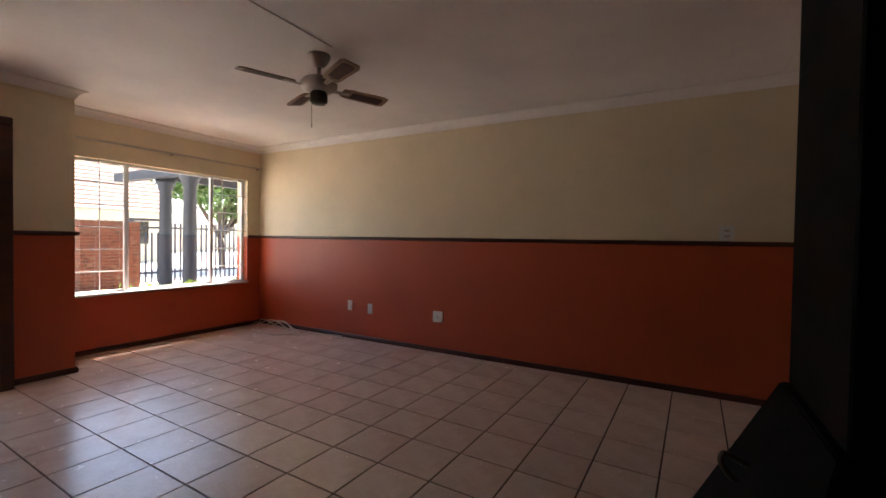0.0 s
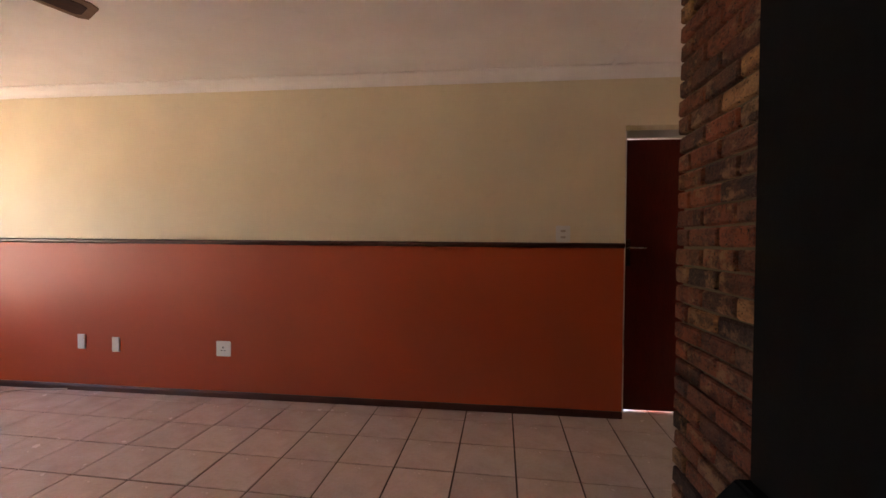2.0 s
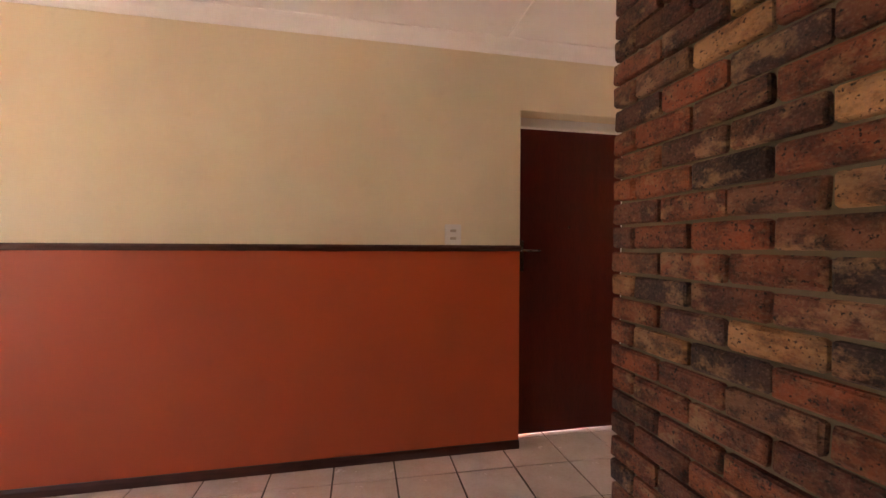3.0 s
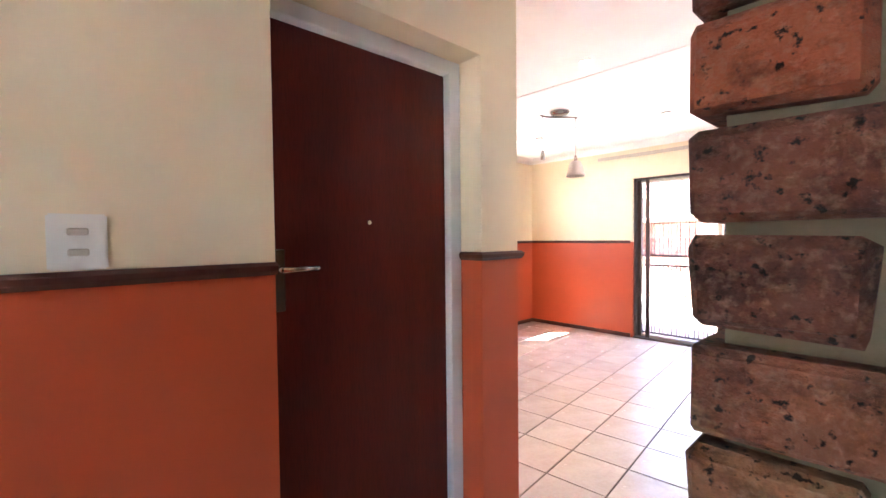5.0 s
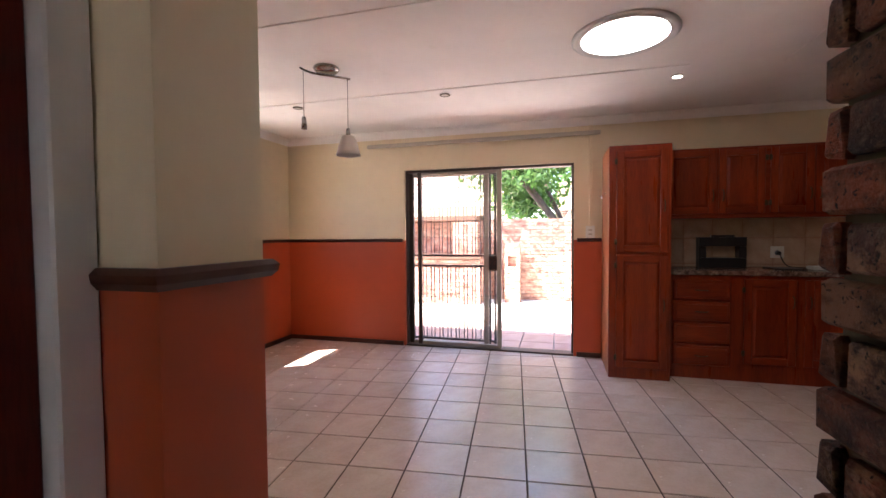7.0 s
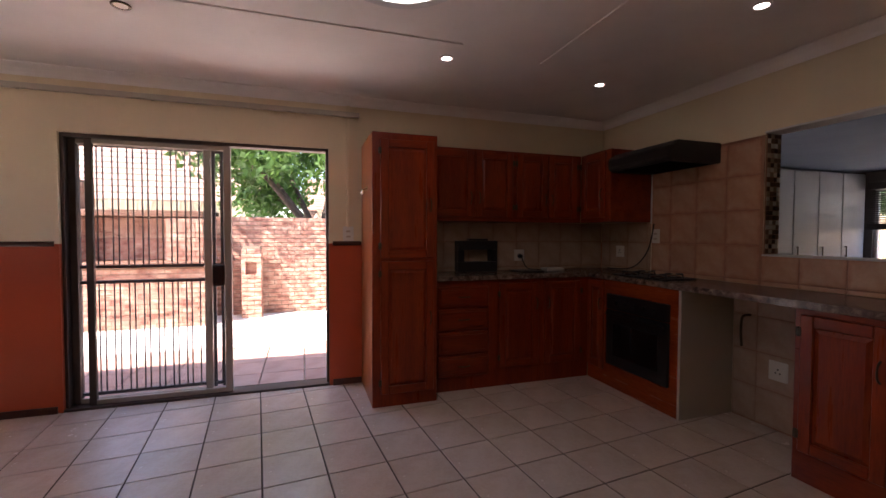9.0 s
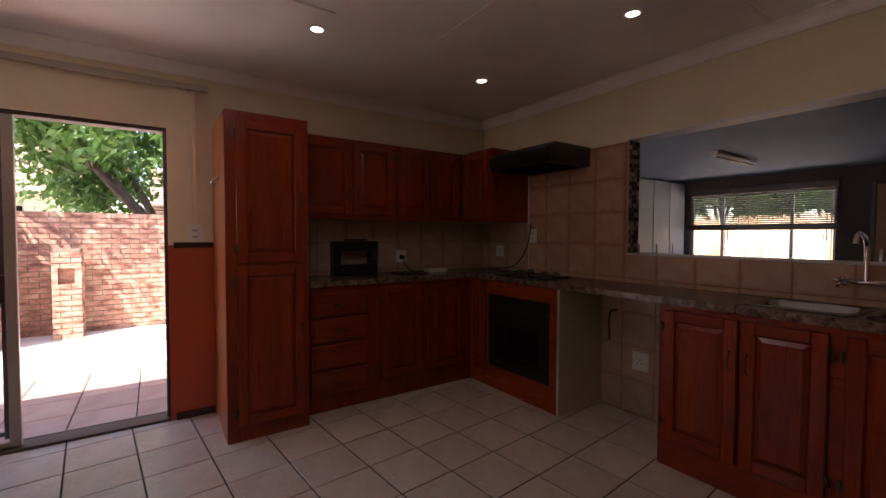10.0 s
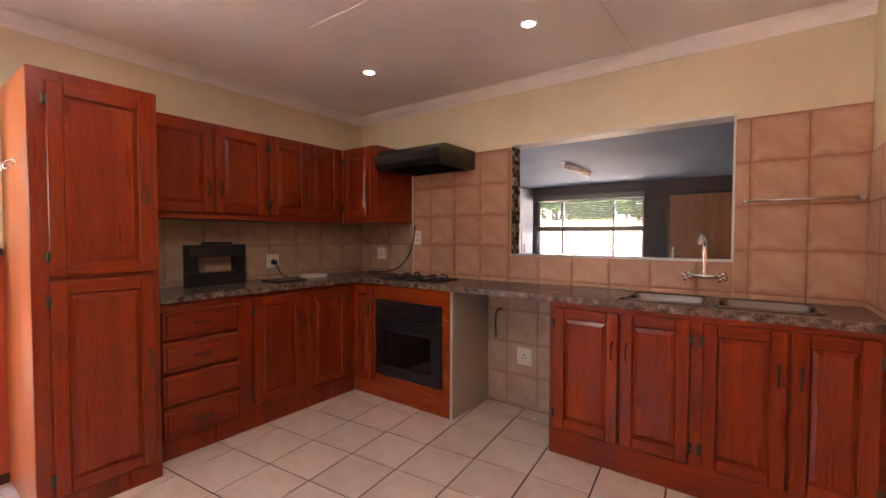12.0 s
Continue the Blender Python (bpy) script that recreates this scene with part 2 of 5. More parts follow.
COUNTER = stone_top()
GLASS = glass()
SPOT_ON = glow("lit_lamp", (1.0, 0.93, 0.84), 4.0)
DOME = glow("skylight_diffuser", (1.0, 0.98, 0.95), 1.2)
LEAF = leaf_mat("leaves", (0.030, 0.080, 0.014), (0.085, 0.17, 0.03))
HEDGE = leaf_mat("hedge_leaves", (0.10, 0.20, 0.03), (0.25, 0.36, 0.06))
FROST = mat("frosted_shade", (0.78, 0.70, 0.64), 0.35)


# ---- mesh helpers ----
def box(bm, x0, x1, y0, y1, z0, z1, mi=0, bev=0.0, seg=1):
    x0, x1, y0, y1, z0, z1 = min(x0, x1), max(x0, x1), min(y0, y1), max(y0, y1), min(z0, z1), max(z0, z1)
    m = Matrix.LocRotScale(((x0 + x1) / 2, (y0 + y1) / 2, (z0 + z1) / 2), None, (x1 - x0, y1 - y0, z1 - z0))
    r = bmesh.ops.create_cube(bm, size=1, matrix=m)
    fs = {f for v in r["verts"] for f in v.link_faces}
    for f in fs:
        f.material_index = mi
    if bev > 0:
        es = {e for v in r["verts"] for e in v.link_edges}
        out = bmesh.ops.bevel(bm, geom=list(es), offset=bev, segments=seg, affect="EDGES")
        for f in out["faces"]:
            f.material_index = mi


def cyl(bm, p, q, r0, r1=None, n=14, mi=0):
    p, q = Vector(p), Vector(q)
    r1 = r0 if r1 is None else r1
    m = Matrix.Translation((p + q) / 2) @ (q - p).to_track_quat("Z", "Y").to_matrix().to_4x4()
    r = bmesh.ops.create_cone(bm, cap_ends=True, segments=n, radius1=r0, radius2=r1, depth=(q - p).length, matrix=m)
    for f in {f for v in r["verts"] for f in v.link_faces}:
        f.material_index, f.smooth = mi, len(f.verts) == 4


def lathe(bm, prof, centre=(0, 0, 0), n=28, mi=0):
    rings = []
    for r, z in prof:
        rings.append([bm.verts.new((centre[0] + r * math.cos(a), centre[1] + r * math.sin(a), centre[2] + z)) for a in [2 * math.pi * i / n for i in range(n)]])
    for a, b in zip(rings, rings[1:]):
        for i in range(n):
            f = bm.faces.new((a[i], a[(i + 1) % n], b[(i + 1) % n], b[i]))
            f.material_index, f.smooth = mi, True
    for ring in (rings[0], rings[-1]):
        f = bm.faces.new(ring)
        f.material_index = mi


def prism(bm, poly, z0, z1, mi=0):
    a = [bm.verts.new((x, y, z0)) for x, y in poly]
    b = [bm.verts.new((x, y, z1)) for x, y in poly]
    fs = [bm.faces.new(a[::-1]), bm.faces.new(b)]
    for i in range(len(a)):
        j = (i + 1) % len(a)
        fs.append(bm.faces.new((a[i], a[j], b[j], b[i])))
    for f in fs:
        f.material_index = mi


def sweep(bm, path, prof, mi=0):
    """Sweeps a profile of (out, z) along level points; out is to the left of the way."""
    pts = [Vector((x, y)) for x, y in path]
    rings = []
    for i, p in enumerate(pts):
        d0 = (p - pts[i - 1]).normalized() if i > 0 else (pts[1] - p).normalized()
        d1 = (pts[i + 1] - p).normalized() if i < len(pts) - 1 else d0
        n0, n1 = Vector((-d0.y, d0.x)), Vector((-d1.y, d1.x))
        b = (n0 + n1)
        b = b / max(0.2, b.dot(n0))
        rings.append([bm.verts.new((p.x + b.x * o, p.y + b.y * o, z)) for o, z in prof])
    for a, c in zip(rings, rings[1:]):
        for i in range(len(prof)):
            j = (i + 1) % len(prof)
            bm.faces.new((a[i], a[j], c[j], c[i])).material_index = mi
    bm.faces.new(rings[0]).material_index = mi
    bm.faces.new(rings[-1][::-1]).material_index = mi


def obj(name, bm, mats, parent=None, m=None):
    bmesh.ops.recalc_face_normals(bm, faces=bm.faces)
    me = bpy.data.meshes.new(name)
    bm.to_mesh(me)
    bm.free()
    for k in (mats if isinstance(mats, (list, tuple)) else [mats]):
        me.materials.append(k)
    ob = new(name, me)
    if m is not None:
        ob.matrix_basis = m
    if parent is not None:
        ob.parent = parent
    return ob


def tube(name, pts, r, material, parent=None, res=3):
    c = bpy.data.curves.new(name, "CURVE")
    c.dimensions, c.bevel_depth, c.bevel_resolution = "3D", r, res
    s = c.splines.new("NURBS")
    s.points.add(len(pts) - 1)
    for p, q in zip(s.points, pts):
        p.co = (*q, 1)
    s.use_endpoint_u, s.order_u = True, 3
    tmp = bpy.data.objects.new(name, c)
    me = bpy.data.meshes.new_from_object(tmp)
    bpy.data.objects.remove(tmp)
    me.materials.clear()
    me.materials.append(material)
    ob = new(name, me)
    if parent is not None:
        ob.parent = parent
    return ob


def empty(name, m, label="", category="", group="", kind=""):
    return tagged(new_at(name, m), label, category, group, kind)


def new_at(name, m):
    ob = new(name)
    ob.matrix_basis = m
    ob.empty_display_size = 0.1
    return ob


def wall(name, axis, a, b, rects, low, high, label, split=DADO):
    """A wall between the planes a and b of the axis, made of solid stretches (u0, u1, z0, z1), painted low under the split."""
    bm = bmesh.new()
    for u0, u1, z0, z1 in rects:
        cuts = [z0, z1] if not z0 < split < z1 else [z0, split, z1]
        for p, q in zip(cuts, cuts[1:]):
            mi = 0 if q <= split else 1
            if axis == "x":
                box(bm, a, b, u0, u1, p, q, mi)
            else:
                box(bm, u0, u1, a, b, p, q, mi)
    return tagged(obj(name, bm, [low, high]), label, "wall", kind="structure")


def room_rects(u0, u1, z0, z1, holes):
    """The stretches that are left of a wall round its openings (u0, u1, z0, z1)."""
    out, at = [], u0
    for a, b, c, d in sorted(holes):
        if a > at:
            out.append((at, a, z0, z1))
        if c > z0:
            out.append((a, b, z0, c))
        if d < z1:
            out.append((a, b, d, z1))
        at = b
    if at < u1:
        out.append((at, u1, z0, z1))
    return out


# ---- structure ----
wall("wall_return", "y", -2.53, -2.31, [(XL - 0.22, -5.56, 0, CEIL)], ORANGE, CREAM, "short orange and cream return wall")
bm = bmesh.new()
box(bm, -300, 300, -300, 300, -0.5, -0.10)
tagged(obj("ground", bm, CONCRETE), "pale sunlit paving and ground round the house", "ground", kind="structure")
bm = bmesh.new()
box(bm, XL - 0.2, 5.18, YE - 0.2, YN + 0.2, -0.099, -0.006)
FLOOR = tagged(obj("floor", bm, GROUT), "floor of cream ceramic tiles with dark grout", "floor", kind="structure")

wall("wall_long", "y", 0.0, 0.22, room_rects(XL, 1.115, 0, CEIL, [(0.0, 0.87, 0, 2.06)]), ORANGE, CREAM, "cream wall over an orange dado with a door")
wall("wall_passage", "x", 1.0, 1.115, [(0.222, YN, 0, CEIL)], ORANGE, CREAM, "cream and orange wall of the dining area")
WIN_Y0, WIN_Y1, WIN_Z0, WIN_Z1 = -2.22, -0.20, 0.60, 1.99
wall("wall_window", "x", XL - 0.22, XL, room_rects(-2.31, 0.22, 0, CEIL, [(WIN_Y0, WIN_Y1, WIN_Z0, WIN_Z1)]), ORANGE, CREAM, "cream and orange wall round a wide window")
wall("wall_entry", "x", -5.56, -5.34, room_rects(-6.4, -2.31, 0, CEIL, [(-3.68, -2.78, 0, 2.06)]), ORANGE, CREAM, "orange and cream wall beside the front door")
wall("wall_back", "y", YE - 0.2, YE, [(-5.34, 0.0, 0, CEIL)], ORANGE, CREAM, "cream and orange wall behind the fireplace end")
wall("wall_north", "y", YN, YN + 0.22, room_rects(1.0, XW + 0.22, 0, CEIL, [(3.28, 4.02, 1.28, 2.08)]), ORANGE, CREAM, "cream and orange wall of the dining area")
SD_Y0, SD_Y1, SD_Z1 = -0.77, 1.09, 2.02
wall("wall_patio", "x", XW, XW + 0.22, room_rects(YS - 0.2, YN, 0, CEIL, [(SD_Y0, SD_Y1, 0.0, SD_Z1)]), ORANGE, CREAM, "cream and orange wall with a sliding door")
HX0, HX1, HZ0, HZ1 = 1.887, 3.30, 1.157, 2.0
wall("wall_hatch", "y", YS - 0.14, YS, room_rects(0.0, XW, 0, CEIL, [(HX0, HX1, HZ0, HZ1)]), CREAM, CREAM, "cream kitchen wall with a serving hatch")
# chimney block: brick core faces the living room, plaster faces the kitchen
bm = bmesh.new()
prism(bm, [(XB + 0.022, YB - 0.022), (XB + 0.022, YE), (XK - 0.02, YE), (XK - 0.02, -1.22), (XP - 0.022, -1.22), (XP - 0.022, YB - 0.022 + SLANT * (XP - XB))], 0, CEIL)
CORE = tagged(obj("wall_brick", bm, MORTAR), "rough face-brick wall with deep brown mortar joints", "wall", kind="structure")
wall("wall_kitchen_side", "x", XK - 0.018, XK, [(YS, -1.22, 0, CEIL)], CREAM, CREAM, "plain plastered kitchen wall")
wall("wall_pier_side", "y", -1.219, -1.2, [(XP - 0.015, XK, 0, CEIL)], CREAM, CREAM, "narrow plastered return beside the brick pier")
bm = bmesh.new()
box(bm, XL - 0.62, XW + 0.24, YE - 0.6, YN + 0.30, CEIL, CEIL + 0.10)
tagged(obj("ceiling", bm, WHITE), "white painted board ceiling with cover strips", "ceiling", kind="structure")
# cover strips over the board joints
bm = bmesh.new()
for x0, x1, y0, y1 in ((-2.765, -2.735, YE, -1.9), (-0.12, -0.09, YB, 0), (3.685, 3.715, -1.5, YN), (2.42, 2.45, YS, YN), (1.4, 3.8, -2.13, -2.10)):
    box(bm, x0, x1, y0, y1, CEIL - 0.006, CEIL + 0.002, 0, 0.002)
tagged(obj("trim_ceiling", bm, WHITE), "thin painted cover strips on the ceiling", "trim", kind="structure")

# cornice, dado rail and skirting
COVE = [(0, CEIL - 0.075), (0.008, CEIL - 0.075), (0.014, CEIL - 0.055), (0.03, CEIL - 0.03), (0.055, CEIL - 0.014), (0.075, CEIL - 0.008), (0.075, CEIL), (0, CEIL)]
bm = bmesh.new()
for p in ([(XK, YS), (XW, YS), (XW, YN), (1.115, YN), (1.115, 0.0), (XL, 0.0), (XL, -2.31), (-5.34, -2.31), (-5.34, YE)],):
    sweep(bm, p, COVE)
tagged(obj("cornice", bm, WHITE), "white coved cornice under the ceiling", "cornice", kind="structure")
RAIL = [(0, DADO - 0.018), (0.012, DADO - 0.018), (0.022, DADO - 0.006), (0.024, DADO + 0.008), (0.014, DADO + 0.018), (0, DADO + 0.018)]
SKIRT = [(0, 0.0), (0.014, 0.0), (0.014, 0.035), (0.008, 0.05), (0, 0.05)]
for nm, prof, lab in (("trim_dado", RAIL, "dark wooden dado rail"), ("baseboard", SKIRT, "low dark wooden skirting")):
    bm = bmesh.new()
    runs = [[(0.0, 0.0), (XL, 0.0), (XL, -0.20 if nm == "trim_dado" else -2.31)], [(XL, -2.305), (-5.34, -2.305), (-5.34, -2.71)],
            [(1.115, 0.3), (1.115, 0.0), (0.87, 0.0), (0.87, 0.112)], [(XW, SD_Y1 + 0.03), (XW, YN), (1.115, YN), (1.115, 0.3)], [(XW, -1.04), (XW, SD_Y0 - 0.03)], [(-5.34, -3.76), (-5.34, YE), (XB, YE)]]
    for p in runs:
        sweep(bm, p, prof)
    tagged(obj(nm, bm, RAIL_WOOD), lab, "trim", kind="structure")


# ---- doors ----
def lever(parent, m):
    bm = bmesh.new()
    box(bm, -0.02, 0.02, -0.008, 0, -0.10, 0.10, 0, 0.003)
    cyl(bm, (0, -0.05, 0.035), (0, 0, 0.035), 0.009)
    cyl(bm, (-0.005, -0.048, 0.035), (0.115, -0.048, 0.035), 0.009)
    ob = obj("handle", bm, STEEL, parent, m)
    tagged(ob, "satin steel lever handle")


bm = bmesh.new()
box(bm, 0.004, 0.045, 0.115, 0.21, 0, 2.055, 0, 0.004)
box(bm, 0.80, 0.866, 0.115, 0.21, 0, 2.055, 0, 0.004)
box(bm, 0.045, 0.80, 0.115, 0.21, 1.998, 2.055, 0, 0.004)
tagged(obj("door_frame", bm, GLOSS_WHITE), "white painted steel frame round the passage door", "door frame", kind="structure")
DOOR = empty("door_1", pose(0.048, 0.145, 0), "closed dark red-brown flush door in a white frame", "door", kind="structure")
bm = bmesh.new()
box(bm, 0, 0.748, 0, 0.04, 0.012, 1.993, 0, 0.003)
obj("leaf", bm, DOOR_WOOD, DOOR)
lever(DOOR, pose(0.018, 0, 1.17))
bm = bmesh.new()
cyl(bm, (0.36, -0.004, 1.36), (0.36, 0.0, 1.36), 0.008)
tagged(obj("viewer", bm, CHROME, DOOR), "tiny brass door viewer")

# front door: a brown frame and a slatted leaf, with glazing added to admit daylight
fd = empty("door_2", pose(-5.34, -2.78, 0, 0, 0, -90), "brown wooden front door in a heavy frame, glazing added for daylight", "door", kind="structure")
bm = bmesh.new()
box(bm, -0.05, 0.03, -0.02, 0.12, 0, 2.04, 0, 0.006)
box(bm, 0.87, 0.95, -0.02, 0.12, 0, 2.04, 0, 0.006)
box(bm, -0.05, 0.95, -0.022, 0.12, 2.04, 2.10, 0, 0.006)
obj("frame", bm, RAIL_WOOD, fd)
bm = bmesh.new()
for x in (0.03, 0.77):
    box(bm, x, x + 0.10, 0.06, 0.10, 0.01, 2.04, 0, 0.004)
for z in (0.01, 1.92):
    box(bm, 0.131, 0.769, 0.0605, 0.0995, z, z + 0.115, 0, 0.004)
for k in range(1, 4):
    box(bm, 0.12 + k * 0.16, 0.14 + k * 0.16, 0.065, 0.095, 0.126, 1.92)
fleaf = obj("leaf", bm, PLAIN_DOOR, fd)
bm = bmesh.new()
box(bm, 0.13, 0.77, 0.078, 0.082, 0.12, 1.93)
obj("pane", bm, GLASS, fleaf).visible_shadow = False


# ---- fireplace and bricks ----
fp = empty("fireplace", pose(XB, -2.4, 0), "charcoal steel fireplace with a flared base against brick", "fireplace")
bm = bmesh.new()
FOOT = [(0, 0.62), (-0.58, 0.60), (-0.58, -0.74), (0, -0.76)]
NECK = [(0, 0.24), (-0.33, 0.23), (-0.33, -0.37), (0, -0.38)]
rings = [[bm.verts.new((x, y, 0)) for x, y in FOOT], [bm.verts.new((x, y, 0.06)) for x, y in FOOT], [bm.verts.new((x, y, 0.76)) for x, y in NECK]]
for p, q in zip(rings, rings[1:]):
    for i in range(4):
        bm.faces.new((p[i], p[(i + 1) % 4], q[(i + 1) % 4], q[i]))
bm.faces.new(rings[0])
bm.faces.new(rings[-1])
bmesh.ops.bevel(bm, geom=list(bm.edges), offset=0.006, segments=2, affect="EDGES")
obj("body", bm, CHAR, fp)
bm = bmesh.new()
box(bm, -0.31, 0, -0.35, 0.215, 0.762, CEIL, 0, 0.006)
obj("flue_panel", bm, CHAR, fp)
knob = tube("handle", [(-0.43, 0.04, 0.53), (-0.49, 0.04, 0.56), (-0.505, 0.05, 0.54), (-0.50, 0.05, 0.50), (-0.46, 0.05, 0.47)], 0.010, DARK_METAL, fp)
tagged(knob, "dark metal door handle")

CUT = {}


def brick_mesh(l, seed, h=0.0705, d=0.10):
    rnd = random.Random(seed)
    bm = bmesh.new()
    box(bm, -l / 2, l / 2, 0, d, 0, h, 0, 0.007)
    for v in bm.verts:
        v.co += Vector((rnd.uniform(-1, 1), rnd.uniform(-1, 1), rnd.uniform(-1, 1))) * 0.0028
    me = bpy.data.meshes.new("brick")
    bmesh.ops.recalc_face_normals(bm, faces=bm.faces)
    bm.to_mesh(me)
    bm.free()
    me.materials.append(BRICK)
    return me


FULL = [brick_mesh(0.222, s) for s in range(5)]
HALF = [brick_mesh(0.106, 20 + s) for s in range(4)]


def brick_at(me, m, many):
    if many is None:
        ob = new("brick", me)
        ob.parent = CORE
        ob.matrix_basis = m
    else:
        many.append((me, m))


def brick_wall():
    rnd = random.Random(4)
    rest = []
    for c in range(30):
        z = 0.002 + c * 0.0818
        odd = c % 2
        # face towards the living room, running away from the corner
        y = YB
        i = 0
        while y > -6.1:
            short = odd and i == 0
            l = 0.106 if short else 0.222
            m = pose(XB + rnd.uniform(-0.003, 0.003), y - l / 2, z, rnd.uniform(-0.6, 0.6), rnd.uniform(-0.5, 0.5), -90 + rnd.uniform(-0.7, 0.7))
            brick_at(rnd.choice(HALF if short else FULL), m, None if y > -2.0 else rest)
            y -= l + 0.012
            i += 1
        # end face
        x = XB + (0.106 + 0.012 if not odd else 0.222 + 0.012)
        while x < XP - 0.03:
            l = round(min(0.222, XP - x), 3)
            m = pose(x + l / 2, YB + SLANT * (x + l / 2 - XB) + rnd.uniform(-0.003, 0.003), z, rnd.uniform(-0.6, 0.6), rnd.uniform(-0.5, 0.5), 184.46 + rnd.uniform(-0.7, 0.7))
            if l not in CUT:
                CUT[l] = brick_mesh(l, 60 + len(CUT))
            brick_at(rnd.choice(FULL) if l > 0.221 else CUT[l], m, None)
            x += l + 0.012
    bm = bmesh.new()
    for me, m in rest:
        k = len(bm.verts)
        bm.from_mesh(me)
        bm.verts.ensure_lookup_table()
        for v in bm.verts[k:]:
            v.co = m @ v.co
    ob = obj("bricks", bm, BRICK, CORE)
    tagged(ob, kind="stuff")


# ---- living room things ----
def socket(name, m, label, w=0.085, h=0.125, kind_="socket", mark=0):
    ob = empty(name, m, label, kind_)
    bm = bmesh.new()
    box(bm, -w / 2, w / 2, -0.010, 0, -h / 2, h / 2, 0, 0.004, 2)
    obj("plate", bm, PLASTIC, ob)
    if mark == 1:  # two rocker switches
        for z in (-0.022, 0.022):
            bm = bmesh.new()
            box(bm, -0.018, 0.018, -0.016, -0.009, z - 0.008, z + 0.008, 0, 0.003)
            obj("rocker", bm, PANEL_WHITE, ob)
    if mark == 2:  # socket holes
        for x, z, r in ((0, 0.012, 0.006), (-0.014, -0.012, 0.005), (0.014, -0.012, 0.005)):
            bm = bmesh.new()
            cyl(bm, (x, -0.0125, z), (x, -0.009, z), r, n=10)
            obj("hole", bm, BLACK, ob)
        bm = bmesh.new()
        box(bm, w / 2 - 0.03, w / 2 - 0.014, -0.014, -0.009, 0.02, 0.036, 0, 0.002)
        obj("rocker", bm, PLASTIC, ob)
    return ob


socket("socket", pose(-3.0, 0, 0.385), "white double wall socket on the orange dado", 0.12, 0.12, mark=2)
socket("cable_outlet", pose(-4.24, 0, 0.40), "white blank outlet plate on the orange dado", 0.07, 0.12, "outlet")
socket("cable_outlet", pose(-3.93, 0, 0.385), "white blank outlet plate on the orange dado", 0.07, 0.12, "outlet")
socket("light_switch", pose(-0.42, 0, 1.30), "white two-gang light switch over the dado rail", 0.10, 0.12, "switch", 1)


def ceiling_fan():
    fan = empty("ceiling_fan", pose(-2.91, -1.84, CEIL), "cream and brown four-blade ceiling fan with pull chain", "fan")
    bm = bmesh.new()
    lathe(bm, [(0.075, 0), (0.075, -0.02), (0.045, -0.07), (0.02, -0.085)])
    cyl(bm, (0, 0, -0.07), (0, 0, -0.17), 0.013)
    obj("stem", bm, FAN_METAL, fan)
    bm = bmesh.new()
    lathe(bm, [(0.03, -0.185), (0.10, -0.20), (0.125, -0.23), (0.12, -0.26), (0.08, -0.28), (0.05, -0.285)])
    obj("motor", bm, FAN_METAL, fan, pose(0, 0, 0.035))
    bm = bmesh.new()
    lathe(bm, [(0.05, -0.285), (0.058, -0.30), (0.058, -0.35), (0.045, -0.365), (0.01, -0.37)])
    obj("switch_housing", bm, DARK_METAL, fan, pose(0, 0, 0.035))
    bm = bmesh.new()
    cyl(bm, (-0.045, -0.02, -0.36), (-0.045, -0.02, -0.50), 0.0022, n=6)
    cyl(bm, (-0.045, -0.02, -0.50), (-0.045, -0.02, -0.525), 0.005, n=8)
    obj("pull_chain", bm, FAN_METAL, fan, pose(0, 0, 0.035))
    for k in range(4):
        m = pose(0, 0, -0.215, 0, 0, -23 + 90 * k) @ pose(0, 0, 0, -11)
        bm = bmesh.new()
        prism(bm, [(0.17, -0.045), (0.22, -0.058), (0.48, -0.066), (0.515, -0.05), (0.515, 0.05), (0.48, 0.066), (0.22, 0.058), (0.17, 0.045)], -0.004, 0.004, 0)
        prism(bm, [(0.24, -0.035), (0.46, -0.042), (0.48, -0.03), (0.48, 0.03), (0.46, 0.042), (0.24, 0.035)], -0.0065, -0.004, 1)
        obj("blade", bm, [FAN_BLADE, CANE], fan, m)
        bm = bmesh.new()
        box(bm, 0.09, 0.22, -0.018, 0.018, -0.012, -0.005, 0, 0.003)
        obj("blade_iron", bm, FAN_METAL, fan, m)


ceiling_fan()

# window of steel sections with white burglar bars
win = empty("window_1", pose(XL - 0.09, 0, 0), "wide steel window with white burglar bars", "window", kind="structure")
bm = bmesh.new()
for y in (WIN_Y0 + 0.02, -1.62, -0.66, WIN_Y1 - 0.02):
    box(bm, -0.02, 0.02, y - 0.02, y + 0.02, WIN_Z0, WIN_Z1, 0, 0.003)
for z in (WIN_Z0 + 0.015, WIN_Z1 - 0.015):
    box(bm, -0.019, 0.019, WIN_Y0, WIN_Y1, z - 0.015, z + 0.015, 0, 0.003)
obj("frame", bm, GLOSS_WHITE, win)
for i, (y0, y1) in enumerate(((WIN_Y0, -1.62), (-1.62, -0.66), (-0.66, WIN_Y1))):
    bm = bmesh.new()
    box(bm, -0.002, 0.002, y0 + 0.01, y1 - 0.01, WIN_Z0 + 0.01, WIN_Z1 - 0.01)
    obj("pane", bm, GLASS, win).visible_shadow = False
bm = bmesh.new()
